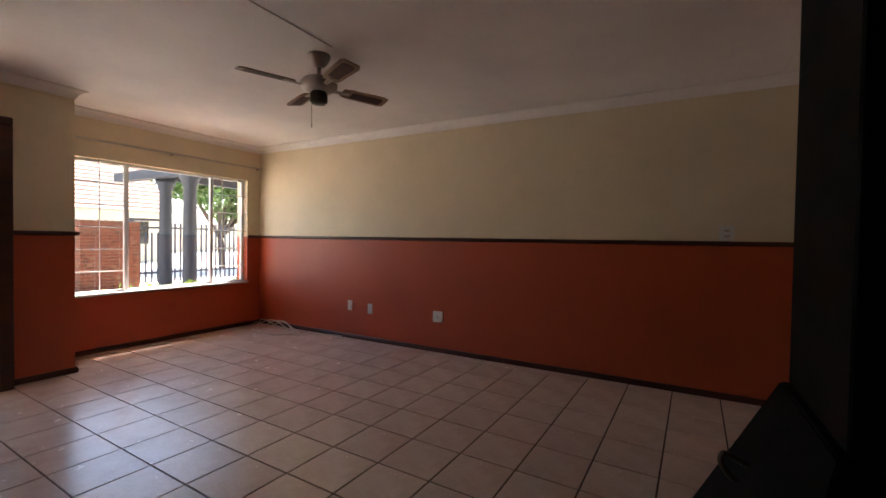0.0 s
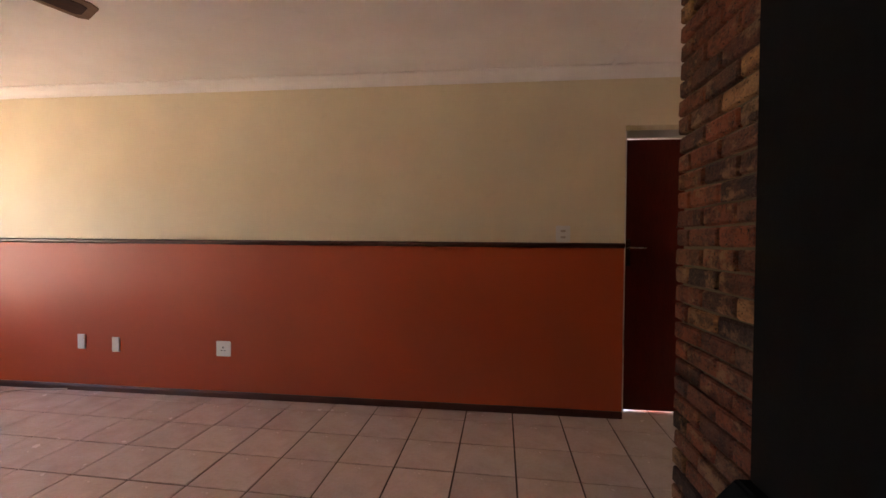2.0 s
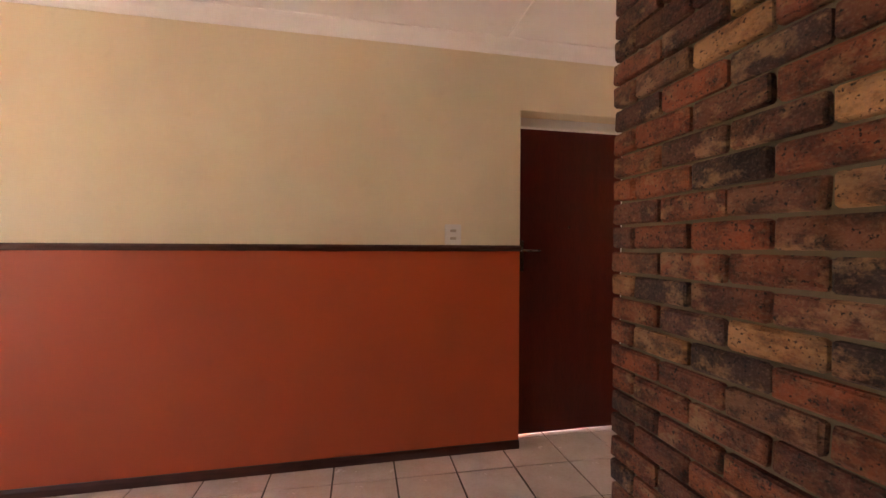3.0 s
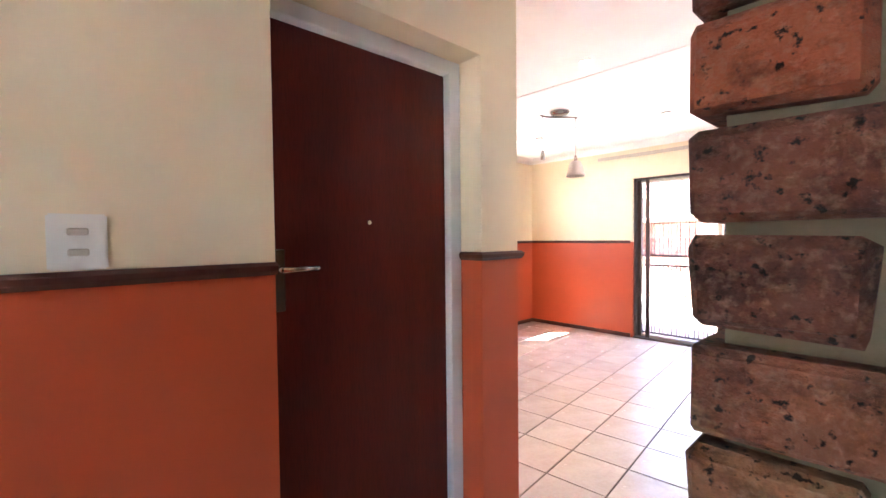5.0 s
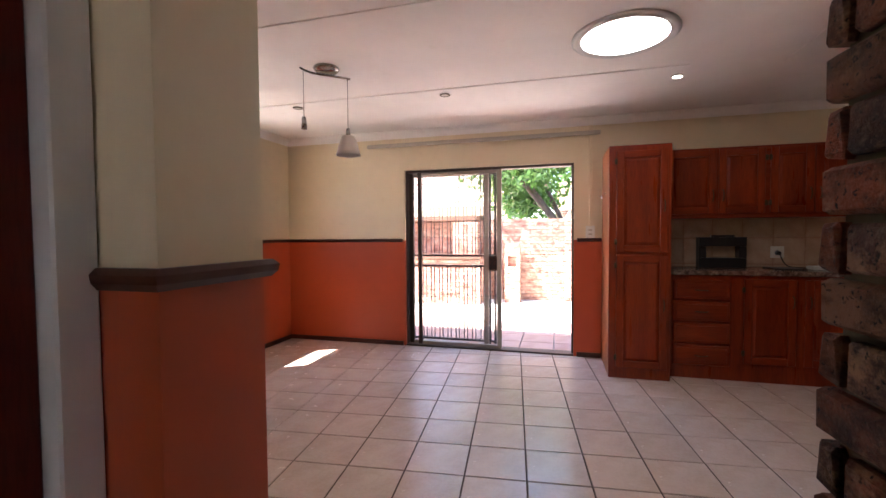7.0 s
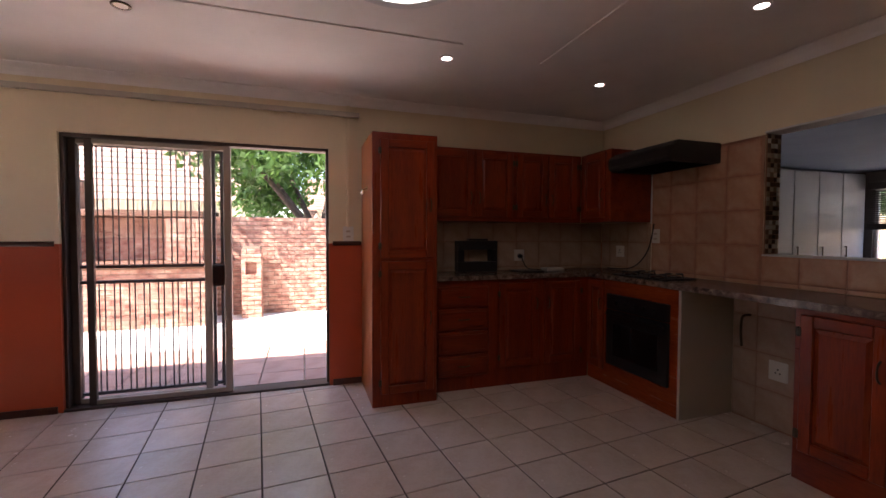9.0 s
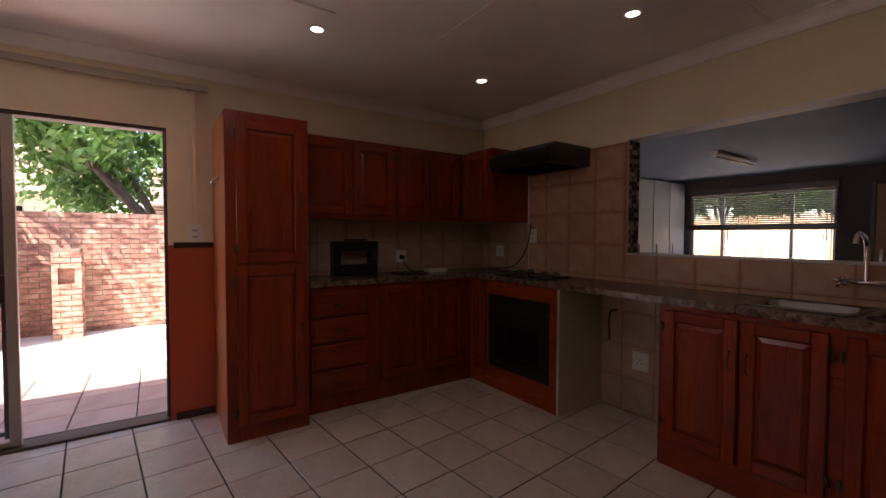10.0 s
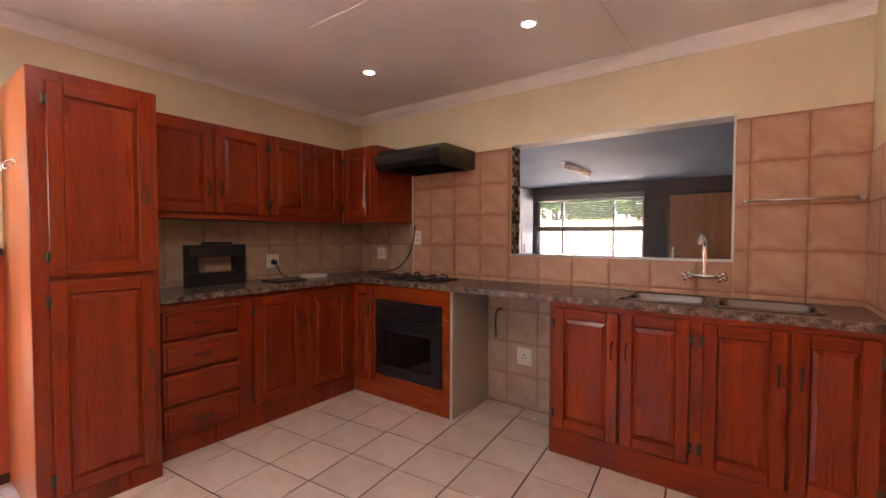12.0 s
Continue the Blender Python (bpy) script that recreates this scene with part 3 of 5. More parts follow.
for y0, y1 in ((WIN_Y0, -1.66), (-0.66, WIN_Y1)):
    for k in range(1, 6):
        z = WIN_Z0 + k * (WIN_Z1 - WIN_Z0) / 6
        cyl(bm, (0.05, y0, z), (0.05, y1, z), 0.006, n=6)
    y = y0 + 0.12
    while y < y1:
        cyl(bm, (0.05, y, WIN_Z0), (0.05, y, WIN_Z1), 0.005, n=6)
        y += 0.22
tagged(obj("burglar_bar", bm, GLOSS_WHITE, win), "thin white lattice bars")
bm = bmesh.new()
box(bm, 0.03, 0.125, WIN_Y0, WIN_Y1, WIN_Z0 - 0.012, WIN_Z0 + 0.012, 0, 0.004)
obj("sill", bm, GLOSS_WHITE, win)
rod = empty("curtain_rod", pose(XL + 0.07, 0, 2.16), "thin pale curtain rod over the window", "curtain rod")
bm = bmesh.new()
cyl(bm, (0, -2.28, 0), (0, -0.03, 0), 0.012)
obj("pole", bm, PANEL_WHITE, rod)
for y in (-2.2, -1.2, -0.06):
    bm = bmesh.new()
    box(bm, -0.07, 0.0, y - 0.008, y + 0.008, -0.012, 0.012, 0, 0.002)
    obj("bracket", bm, DARK_METAL, rod)
rnd = random.Random(2)
pts = [(-4.35, -0.03, 0.012), (-4.6, -0.06, 0.012), (-4.8, -0.14, 0.012)]
for k in range(26):
    a = k * 0.85
    pts.append((-5.25 + 0.35 * math.cos(a) + rnd.uniform(-0.1, 0.1), -0.3 + 0.16 * math.sin(a), 0.012 + (0.14 if k % 7 == 3 else 0.008 * (k % 3))))
pts += [(-5.7, -0.25, 0.10), (-5.8, -0.2, 0.02)]
tagged(tube("cable", pts, 0.006, PANEL_WHITE), "loose pale coiled cable lying on the tiles", "cable")


# ---- cabinets ----
def panel(bm, x0, x1, z0, z1, inset=0.06):
    """A framed door with a raised panel; its front faces -y."""
    t = -0.02
    w = min(inset, (x1 - x0) * 0.24)
    h = min(inset, (z1 - z0) * 0.28)
    box(bm, x0, x0 + w, t, 0, z0, z1, 0, 0.004)
    box(bm, x1 - w, x1, t, 0, z0, z1, 0, 0.004)
    box(bm, x0 + w, x1 - w, t + 0.0006, 0, z1 - h, z1, 1, 0.004)
    box(bm, x0 + w, x1 - w, t + 0.0006, 0, z0, z0 + h, 1, 0.004)
    a, b = (x0 + w, z0 + h), (x1 - w, z1 - h)
    d = 0.026
    rings = []
    for k, y in ((0.0, -0.007), (0.004, -0.007), (d, -0.018)):
        rings.append([bm.verts.new(p) for p in ((a[0] + k, y, a[1] + k), (b[0] - k, y, a[1] + k), (b[0] - k, y, b[1] - k), (a[0] + k, y, b[1] - k))])
    for p, q in zip(rings, rings[1:]):
        for i in range(4):
            bm.faces.new((p[i], p[(i + 1) % 4], q[(i + 1) % 4], q[i]))
    bm.faces.new(rings[-1])


def pull(parent, x, z, upright=True, l=0.10):
    pts = [(0, 0, -l / 2), (0, -0.022, -l / 2 + 0.012), (0, -0.027, 0), (0, -0.022, l / 2 - 0.012), (0, 0, l / 2)]
    if not upright:
        pts = [(p[2], p[1], 0) for p in pts]
    ob = tube("handle", [(x + p[0], p[1] - 0.02, z + p[2]) for p in pts], 0.0045, DARK_METAL, None, 2)
    ob.parent = parent
    return ob


def hinge(parent, x, z):
    bm = bmesh.new()
    cyl(bm, (x, -0.022, z - 0.025), (x, -0.022, z + 0.025), 0.006, n=8)
    box(bm, x - 0.012, x + 0.012, -0.0235, -0.019, z - 0.022, z + 0.022, 0, 0.001)
    obj("hinge", bm, DARK_METAL, parent)


def door_of(unit, x0, x1, z0, z1, side, hz=None, hinges=True):
    bm = bmesh.new()
    panel(bm, x0, x1, z0, z1)
    d = obj("door", bm, [CABINET, CABINET_X], unit)
    hx = x1 - 0.03 if side == "r" else x0 + 0.03
    pull(d, hx, (z0 + z1) / 2 if hz is None else hz)
    if hinges:
        kx = x0 - 0.006 if side == "r" else x1 + 0.006
        for z in (z0 + 0.09, z1 - 0.09):
            hinge(d, kx, z)
    return d


def carcass(unit, w, d, z0, z1, sides=CABINET, bev=0.004):
    bm = bmesh.new()
    box(bm, 0, w, 0.0, d, z0, z1, 0, bev)
    obj("body", bm, sides, unit)


# tall cupboard beside the sliding door
XT = 4.35
tall = empty("tall_cupboard", pose(XT, -1.045, 0, 0, 0, -90), "tall red-brown wooden cupboard with two panelled doors", "cupboard")
TW, TH = 0.50, 2.05
bm = bmesh.new()
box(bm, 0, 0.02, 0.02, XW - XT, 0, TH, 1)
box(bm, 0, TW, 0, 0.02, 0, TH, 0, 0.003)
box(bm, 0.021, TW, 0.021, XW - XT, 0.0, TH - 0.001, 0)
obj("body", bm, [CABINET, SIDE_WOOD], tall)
door_of(tall, 0.06, TW - 0.03, 1.12, 2.0, "r", 1.52)
door_of(tall, 0.06, TW - 0.03, 0.10, 1.095, "r", 0.66)
hook = empty("hook_rail", pose(XT + 0.27, -1.046, 1.66), "small chrome coat hook on the cupboard side", "hook")
bm = bmesh.new()
box(bm, -0.05, 0.05, -0.002, 0.006, -0.015, 0.015, 0, 0.002)
obj("plate", bm, CHROME, hook)
for x in (-0.03, 0.03):
    ob = tube("hook", [(x, 0.004, 0.0), (x, 0.035, -0.005), (x, 0.045, -0.035), (x, 0.03, -0.05), (x, 0.025, -0.035)], 0.004, CHROME, hook)
bm = bmesh.new()
lathe(bm, [(0.02, 0), (0.06, 0.0), (0.065, 0.025), (0.03, 0.035)], (4.75, -1.12, TH), 16)
tagged(obj("jar_cover", bm, CHAR), "dark round lid lying on the cupboard", "lid")

# base units along the patio wall
XF = 4.50
LEFT = -1.545
base = empty("base_cabinet", pose(XF, LEFT, 0, 0, 0, -90), "red-brown base cabinet with four drawers and doors", "cabinet")
W1 = LEFT + 3.05
carcass(base, W1, XW - XF, 0.0, 0.915)
for i, (a, b) in enumerate(((0.70, 0.87), (0.51, 0.685), (0.315, 0.495), (0.12, 0.30))):
    bm = bmesh.new()
    box(bm, 0.05, 0.50, -0.02, 0, a, b, 1, 0.008)
    box(bm, 0.075, 0.475, -0.024, -0.019, a + 0.025, b - 0.025, 1, 0.004)
    d = obj("drawer", bm, [CABINET, CABINET_X], base)
    if i != 2:
        pull(d, 0.275, (a + b) / 2, False)
door_of(base, 0.60, 0.98, 0.16, 0.885, "r", 0.70)
door_of(base, 1.04, 1.41, 0.16, 0.885, "l", 0.70)
# oven housing and the white end panel
YF = -3.05
oven_unit = empty("oven_cabinet", pose(XF, YF, 0, 0, 0, 180), "red-brown oven housing with a narrow panelled door", "cabinet")
W2 = XF - 3.515
carcass(oven_unit, W2, YF - YS, 0.0, 0.915, OVEN_WOOD)
door_of(oven_unit, 0.01, 0.225, 0.13, 0.90, "r", 0.70, False)
bm = bmesh.new()
box(bm, W2 + 0.002, W2 + 0.024, 0.0, YF - YS - 0.002, 0.0, 0.915, 0, 0.002)
obj("end_panel", bm, PANEL_WHITE, oven_unit)
oven = empty("oven", pose(4.235, YF - 0.003, 0.2, 0, 0, 180), "black built-in oven with a dark glass door", "oven")
bm = bmesh.new()
box(bm, 0, 0.655, -0.022, 0, 0.0, 0.465, 0, 0.006)
box(bm, 0.02, 0.635, -0.05, -0.036, 0.425, 0.445, 0, 0.004)
for x in (0.05, 0.59):
    box(bm, x, x + 0.015, -0.04, -0.02, 0.428, 0.442)
obj("door", bm, BLACK, oven)
bm = bmesh.new()
box(bm, 0.09, 0.565, -0.026, -0.021, 0.09, 0.36, 0, 0.002)
tagged(obj("window", bm, OVEN_GLASS, oven), "dark oven glass")
bm = bmesh.new()
box(bm, 0, 0.655, -0.020, 0, 0.472, 0.60, 0, 0.004)
obj("control_panel", bm, BLACK, oven)
for k in range(5):
    bm = bmesh.new()
    cyl(bm, (0.12 + k * 0.1, -0.04, 0.535), (0.12 + k * 0.1, -0.02, 0.535), 0.017)
    obj("knob", bm, BLACK, oven)
# sink unit
sink_unit = empty("sink_cabinet", pose(2.775, YF, 0, 0, 0, 180), "red-brown sink cabinet with four panelled doors", "cabinet")
W3 = 2.775 - XK
bm = bmesh.new()
box(bm, 0, W3, 0.0, YF - YS, 0.0, 0.70, 0, 0.004)
box(bm, 0, W3, 0.0, 0.03, 0.70, 0.915, 0, 0.003)
box(bm, 0, 0.02, 0.031, YF - YS, 0.70, 0.915, 0)
obj("body", bm, CABINET_X, sink_unit)
for a, b, s in ((0.035, 0.395, "r"), (0.41, 0.735, "l"), (0.79, 1.115, "r"), (1.13, 1.41, "l")):
    door_of(sink_unit, a, b, 0.165, 0.885, s, 0.68)

# worktop with cut-outs for the bowls
SX0, SX1, SX2, SX3, SY0, SY1 = 1.545, 1.935, 2.00, 2.385, -3.45, -3.145
top = empty("countertop", pose(0, 0, 0.916), "mottled brown laminate countertop round the corner", "countertop")
bm = bmesh.new()
EDGE = YF + 0.025
box(bm, XF - 0.025, XW, -1.547, YS, 0, 0.04, 0, 0.006, 2)
box(bm, SX3, XF - 0.0255, YS, EDGE, 0, 0.04, 0, 0.006, 2)
box(bm, XK, SX3 - 0.0005, SY1, EDGE, 0, 0.0398, 0)
box(bm, XK, SX3 - 0.0005, YS, SY0, 0, 0.0398, 0)
box(bm, XK, SX0, SY0, SY1, 0, 0.0398, 0)
box(bm, SX1, SX2, SY0, SY1, 0, 0.0398, 0)
obj("slab", bm, COUNTER, top)
sink = empty("sink", pose(0, 0, 0.957), "stainless steel double-bowl sink set in the worktop", "sink")


def bowl(x0, x1, y0, y1, depth):
    bm = bmesh.new()

    def ring(k, z, r):
        pts = []
        for cx, cy, a0 in ((x1 - k - r, y1 - k - r, 0), (x0 + k + r, y1 - k - r, 90), (x0 + k + r, y0 + k + r, 180), (x1 - k - r, y0 + k + r, 270)):
            for j in range(5):
                a = radians(a0 + j * 22.5)
                pts.append(bm.verts.new((cx + r * math.cos(a), cy + r * math.sin(a), z)))
        return pts
    rings = [ring(-0.022, 0.0, 0.05), ring(-0.018, 0.006, 0.05), ring(-0.004, 0.006, 0.05), ring(0.004, -0.004, 0.05), ring(0.02, -depth + 0.02, 0.05), ring(0.04, -depth, 0.04)]
    for a, b in zip(rings, rings[1:]):
        for i in range(len(a)):
            j = (i + 1) % len(a)
            bm.faces.new((a[i], a[j], b[j], b[i])).smooth = True
    bm.faces.new(rings[-1])
    obj("bowl", bm, STEEL, sink)


bowl(SX0, SX1, SY0, SY1, 0.15)
bowl(SX2, SX3, SY0, SY1, 0.15)
tap = empty("tap", pose(2.02, YS + 0.006, 1.075), "chrome wall-mounted mixer tap with a swan neck", "tap")
bm = bmesh.new()
cyl(bm, (-0.085, 0.05, 0), (0.085, 0.05, 0), 0.013)
for x in (-0.085, 0.085):
    cyl(bm, (x, 0, 0), (x, 0.055, 0), 0.014)
    cyl(bm, (x, 0.0, 0), (x, 0.008, 0), 0.028)
obj("body", bm, CHROME, tap)
tube("spout", [(0, 0.05, 0.0), (0, 0.05, 0.12), (0, 0.06, 0.20), (0.01, 0.12, 0.24), (0.015, 0.17, 0.23), (0.015, 0.185, 0.185)], 0.011, CHROME, tap)
for x in (-0.085, 0.085):
    bm = bmesh.new()
    cyl(bm, (x, 0.05, 0), (x, 0.085, 0), 0.012)
    for a in range(4):
        v = Vector((math.cos(a * math.pi / 2 + 0.4), 0, math.sin(a * math.pi / 2 + 0.4))) * 0.03
        cyl(bm, (x, 0.085, 0), (x + v.x, 0.085, v.z), 0.006, 0.008, n=8)
    obj("handle", bm, CHROME, tap)
hob = empty("hob", pose(3.98, -3.27, 0.9575), "black gas hob with four burners on the worktop", "hob")
bm = bmesh.new()
box(bm, -0.28, 0.28, -0.16, 0.17, 0, 0.008, 0, 0.003)
obj("plate", bm, BLACK, hob)
for x, y in ((-0.14, -0.08), (0.14, -0.08), (-0.14, 0.085), (0.14, 0.085)):
    bm = bmesh.new()
    lathe(bm, [(0.05, 0.008), (0.05, 0.018), (0.03, 0.024), (0.005, 0.024)], (x, y, 0), 16)
    obj("burner", bm, STEEL, hob)
    bm = bmesh.new()
    for a in range(4):
        v = Vector((math.cos(a * math.pi / 2), math.sin(a * math.pi / 2), 0)) * 0.09
        cyl(bm, (x + v.x, y + v.y, 0.008), (x + v.x * 0.9, y + v.y * 0.9, 0.034), 0.004, n=6)
        cyl(bm, (x + v.x, y + v.y, 0.034), (x + v.x * 0.2, y + v.y * 0.2, 0.034), 0.004, n=6)
    obj("trivet", bm, BLACK, hob)
# wall cabinets
XU = 4.70
upper = empty("wall_cabinet", pose(XU, -1.546, 0, 0, 0, -90), "red-brown wall cabinet with four panelled doors", "cabinet")
carcass(upper, 3.10 - 1.546, XW - XU, 1.415, 2.05, CABINET_X)
for a, b, s in ((0.03, 0.44, "r"), (0.46, 0.82, "l"), (0.86, 1.18, "r"), (1.19, 1.50, "l")):
    door_of(upper, a, b, 1.455, 2.03, s, 1.62)
YU = -3.10
corner = empty("wall_cabinet", pose(XU, YU, 0, 0, 0, 180), "short red-brown wall cabinet beside the cooker hood", "cabinet")
carcass(corner, XU - 4.285, YU - YS, 1.415, 2.05, CABINET_X)
door_of(corner, 0.03, 0.36, 1.455, 2.03, "r", 1.66)
bm = bmesh.new()
box(bm, 4.270, 4.284, YS, YS + 0.012, 1.40, 1.86, 0, 0.002)
tagged(obj("trim_tile_edge", bm, GLOSS_WHITE), "white plastic tile edge trim", "trim", kind="structure")
hood = empty("cooker_hood", pose(3.62, YS, 1.84), "black slim cooker hood fixed to the wall", "hood")
bm = bmesh.new()
side = [(0.0, 0.0), (0.47, 0.0), (0.49, 0.03), (0.49, 0.10), (0.42, 0.15), (0.0, 0.15)]
a = [bm.verts.new((0, y, z)) for y, z in side]
b = [bm.verts.new((0.655, y, z)) for y, z in side]
bm.faces.new(a)
bm.faces.new(b[::-1])
for i in range(len(a)):
    j = (i + 1) % len(a)
    bm.faces.new((a[i], a[j], b[j], b[i]))
bmesh.ops.bevel(bm, geom=list(bm.edges), offset=0.006, segments=2, affect="EDGES")
obj("canopy", bm, BLACK, hood)
bm = bmesh.new()
for k in range(9):
    box(bm, 0.06, 0.58, 0.05 + k * 0.045, 0.075 + k * 0.045, -0.005, 0.002)
obj("grille", bm, CHAR, hood)
ysk = YS + 0.008
socket("cooker_switch", pose(4.215, ysk, 1.29, 0, 0, 180), "white isolator switch on the tiled wall", 0.085, 0.125, "switch", 1)
socket("socket", pose(4.66, ysk, 1.14, 0, 0, 180), "white wall socket over the worktop", 0.11, 0.11, mark=2)
socket("socket", pose(3.17, ysk, 0.40, 0, 0, 180), "white wall socket in the appliance space", 0.12, 0.13, mark=2)
plug = socket("socket", pose(XW - 0.008, -2.57, 1.10, 0, 0, -90), "white wall socket with a black plug", 0.11, 0.11, mark=2)
bm = bmesh.new()
cyl(bm, (-0.0, -0.05, -0.008), (0, -0.011, -0.008), 0.016, 0.022)
obj("plug", bm, BLACK, plug)
tagged(tube("flex", [(4.24, -3.535, 1.40), (4.25, -3.52, 1.22), (4.34, -3.51, 1.07), (4.45, -3.50, 0.99), (4.62, -3.50, 0.966), (4.8, -3.5, 0.966)], 0.006, BLACK), "black flex hanging down to the worktop", "cable")
tagged(tube("flex", [(4.89, -2.57, 1.09), (4.87, -2.58, 1.03), (4.86, -2.62, 0.966), (4.80, -2.75, 0.964), (4.84, -2.9, 0.964)], 0.005, BLACK), "black flex of the plug on the worktop", "cable")
bm = bmesh.new()
box(bm, 4.70, 4.82, -2.93, -2.74, 0.957, 0.985, 0, 0.006, 2)
tagged(obj("plastic_box", bm, PLASTIC), "flat white plastic box on the worktop", "box")
bm = bmesh.new()
box(bm, 4.62, 4.85, -2.66, -2.42, 0.957, 0.968, 0, 0.003)
tagged(obj("tray", bm, BLACK), "flat black tray on the worktop", "tray")
# dark wall-hung holder over the drawers
hol = empty("wall_holder", pose(XW - 0.11, -1.90, 0.957, 0, 0, -90), "dark wooden holder with an opening against the tiles", "holder")
bm = bmesh.new()
box(bm, 0.0, 0.39, 0.0, 0.10, 0.0, 0.09, 0, 0.004)
box(bm, 0.0, 0.06, 0.0, 0.10, 0.091, 0.20, 0, 0.004)
box(bm, 0.33, 0.39, 0.0, 0.10, 0.091, 0.20, 0, 0.004)
prism(bm, [(0.0, 0.0), (0.39, 0.0), (0.39, 0.10), (0.0, 0.10)], 0.201, 0.285)
prism(bm, [(0.10, 0.0), (0.29, 0.0), (0.27, 0.10), (0.12, 0.10)], 0.286, 0.305)
obj("body", bm, BLACK, hol)
# pipe stub in the appliance space
tagged(tube("water_pipe", [(3.37, YS + 0.005, 0.74), (3.37, YS + 0.06, 0.745), (3.385, YS + 0.07, 0.72), (3.395, YS + 0.06, 0.6), (3.39, YS + 0.055, 0.52)], 0.008, DARK_METAL), "short water hose hanging from a wall valve", "pipe")
towel = empty("towel_rail", pose(1.60, YS + 0.06, 1.50), "chrome towel rail across the wall tiles", "towel rail")
bm = bmesh.new()
cyl(bm, (-0.245, 0, 0), (0.25, 0, 0), 0.009)
obj("bar", bm, CHROME, towel)
for x in (-0.23, 0.235):
    bm = bmesh.new()
    cyl(bm, (x, -0.055, 0), (x, 0.012, 0), 0.011)
    cyl(bm, (x, -0.055, 0), (x, -0.048, 0), 0.016)
    obj("bracket", bm, CHROME, towel)
# hatch lining
bm = bmesh.new()
box(bm, HX0, HX1, YS - 0.14, YS + 0.014, HZ0 - 0.0, HZ0 + 0.012, 0, 0.003)
box(bm, HX0 - 0.002, HX0 + 0.01, YS - 0.14, YS + 0.014, HZ0 + 0.013, HZ1, 0, 0.003)
box(bm, HX0, HX1, YS - 0.14, YS + 0.012, HZ1 - 0.012, HZ1 + 0.002, 0, 0.003)
tagged(obj("trim_hatch", bm, GLOSS_WHITE), "white edge trim round the serving hatch", "trim", kind="structure")
mosaic = mat("mosaic", (0.3, 0.2, 0.15), 0.2)
mn, ml, mb = nodes_of(mosaic)
ml.new(ramp(mosaic, random_of(mosaic), [(0, (0.06, 0.04, 0.03)), (0.4, (0.20, 0.12, 0.08)), (0.7, (0.42, 0.32, 0.22)), (1, (0.62, 0.55, 0.45))]), mb.inputs["Base Color"])
mos = empty("mosaic_strip", pose(HX1, YS, 0), "small brown glass mosaic on the hatch jamb", "mosaic", kind="structure")
bm = bmesh.new()
box(bm, -0.007, -0.001, -0.135, -0.002, HZ0 + 0.013, HZ1 - 0.014)
obj("grout_bed", bm, TILE_GROUT, mos)
bm = bmesh.new()
box(bm, -0.004, 0.0, -0.0145, 0.0145, -0.0145, 0.0145, 0, 0.0012)
chip = bpy.data.meshes.new("mosaic_tile")
bm.to_mesh(chip)
bm.free()
chip.materials.append(mosaic)
for r in range(25):
    for c in range(4):
        ob = new("mosaic_tile", chip)
        ob.parent = mos
        ob.matrix_basis = pose(-0.008, -0.118 + c * 0.0325, HZ0 + 0.034 + r * 0.0325)


# ---- dining side ----
def spot(x, y, on):
    s = empty("downlight", pose(x, y, CEIL), "small round recessed ceiling downlight, " + ("lit" if on else "unlit"), "downlight", "ceiling downlights")
    bm = bmesh.new()
    lathe(bm, [(0.03, -0.001), (0.045, -0.001), (0.045, -0.006), (0.036, -0.009), (0.030, -0.004)], n=24)
    obj("ring", bm, GLOSS_WHITE if on else DARK_METAL, s)
    bm = bmesh.new()
    cyl(bm, (0, 0, -0.006), (0, 0, -0.002), 0.031, n=24)
    obj("lamp", bm, SPOT_ON if on else FAN_METAL, s)


for x, y, on in ((3.83, 0.31, False), (3.91, -1.47, True), (4.0, -2.745, True), (2.80, -2.775, True), (2.18, 0.23, True), (3.80, 1.70, False)):
    spot(x, y, on)
dome = empty("skylight", pose(3.10, -0.985, CEIL), "round bright tubular skylight with a pale ring", "skylight")
bm = bmesh.new()
lathe(bm, [(0.265, 0.0), (0.30, 0.0), (0.30, -0.012), (0.28, -0.022), (0.265, -0.012)], n=48)
obj("ring", bm, GLOSS_WHITE, dome)
bm = bmesh.new()
lathe(bm, [(0.266, -0.004), (0.24, -0.014), (0.12, -0.022), (0.01, -0.024)], n=48)
obj("diffuser", bm, DOME, dome)
pend = empty("pendant_lamp", pose(3.04, 0.96, CEIL), "steel pendant lamp with a curved arm, one frosted shade", "lamp")
bm = bmesh.new()
lathe(bm, [(0.085, 0), (0.09, -0.012), (0.075, -0.028), (0.01, -0.032)], n=28)
obj("canopy", bm, STEEL, pend)
tube("arm", [(-0.12, 0.13, -0.03), (-0.05, 0.12, -0.035), (0.0, 0.02, -0.05), (0.0, -0.08, -0.07), (0.02, -0.17, -0.09)], 0.007, STEEL, pend)
bm = bmesh.new()
cyl(bm, (-0.10, 0.12, -0.03), (-0.10, 0.12, -0.36), 0.0025, n=6)
obj("wire", bm, STEEL, pend)
bm = bmesh.new()
cyl(bm, (0.02, -0.15, -0.08), (0.02, -0.15, -0.44), 0.0025, n=6)
obj("wire", bm, STEEL, pend)
bm = bmesh.new()
cyl(bm, (-0.10, 0.12, -0.44), (-0.10, 0.12, -0.36), 0.02, 0.014)
obj("lamp_holder", bm, STEEL, pend)
bm = bmesh.new()
cyl(bm, (0.02, -0.15, -0.50), (0.02, -0.15, -0.43), 0.02, 0.012)
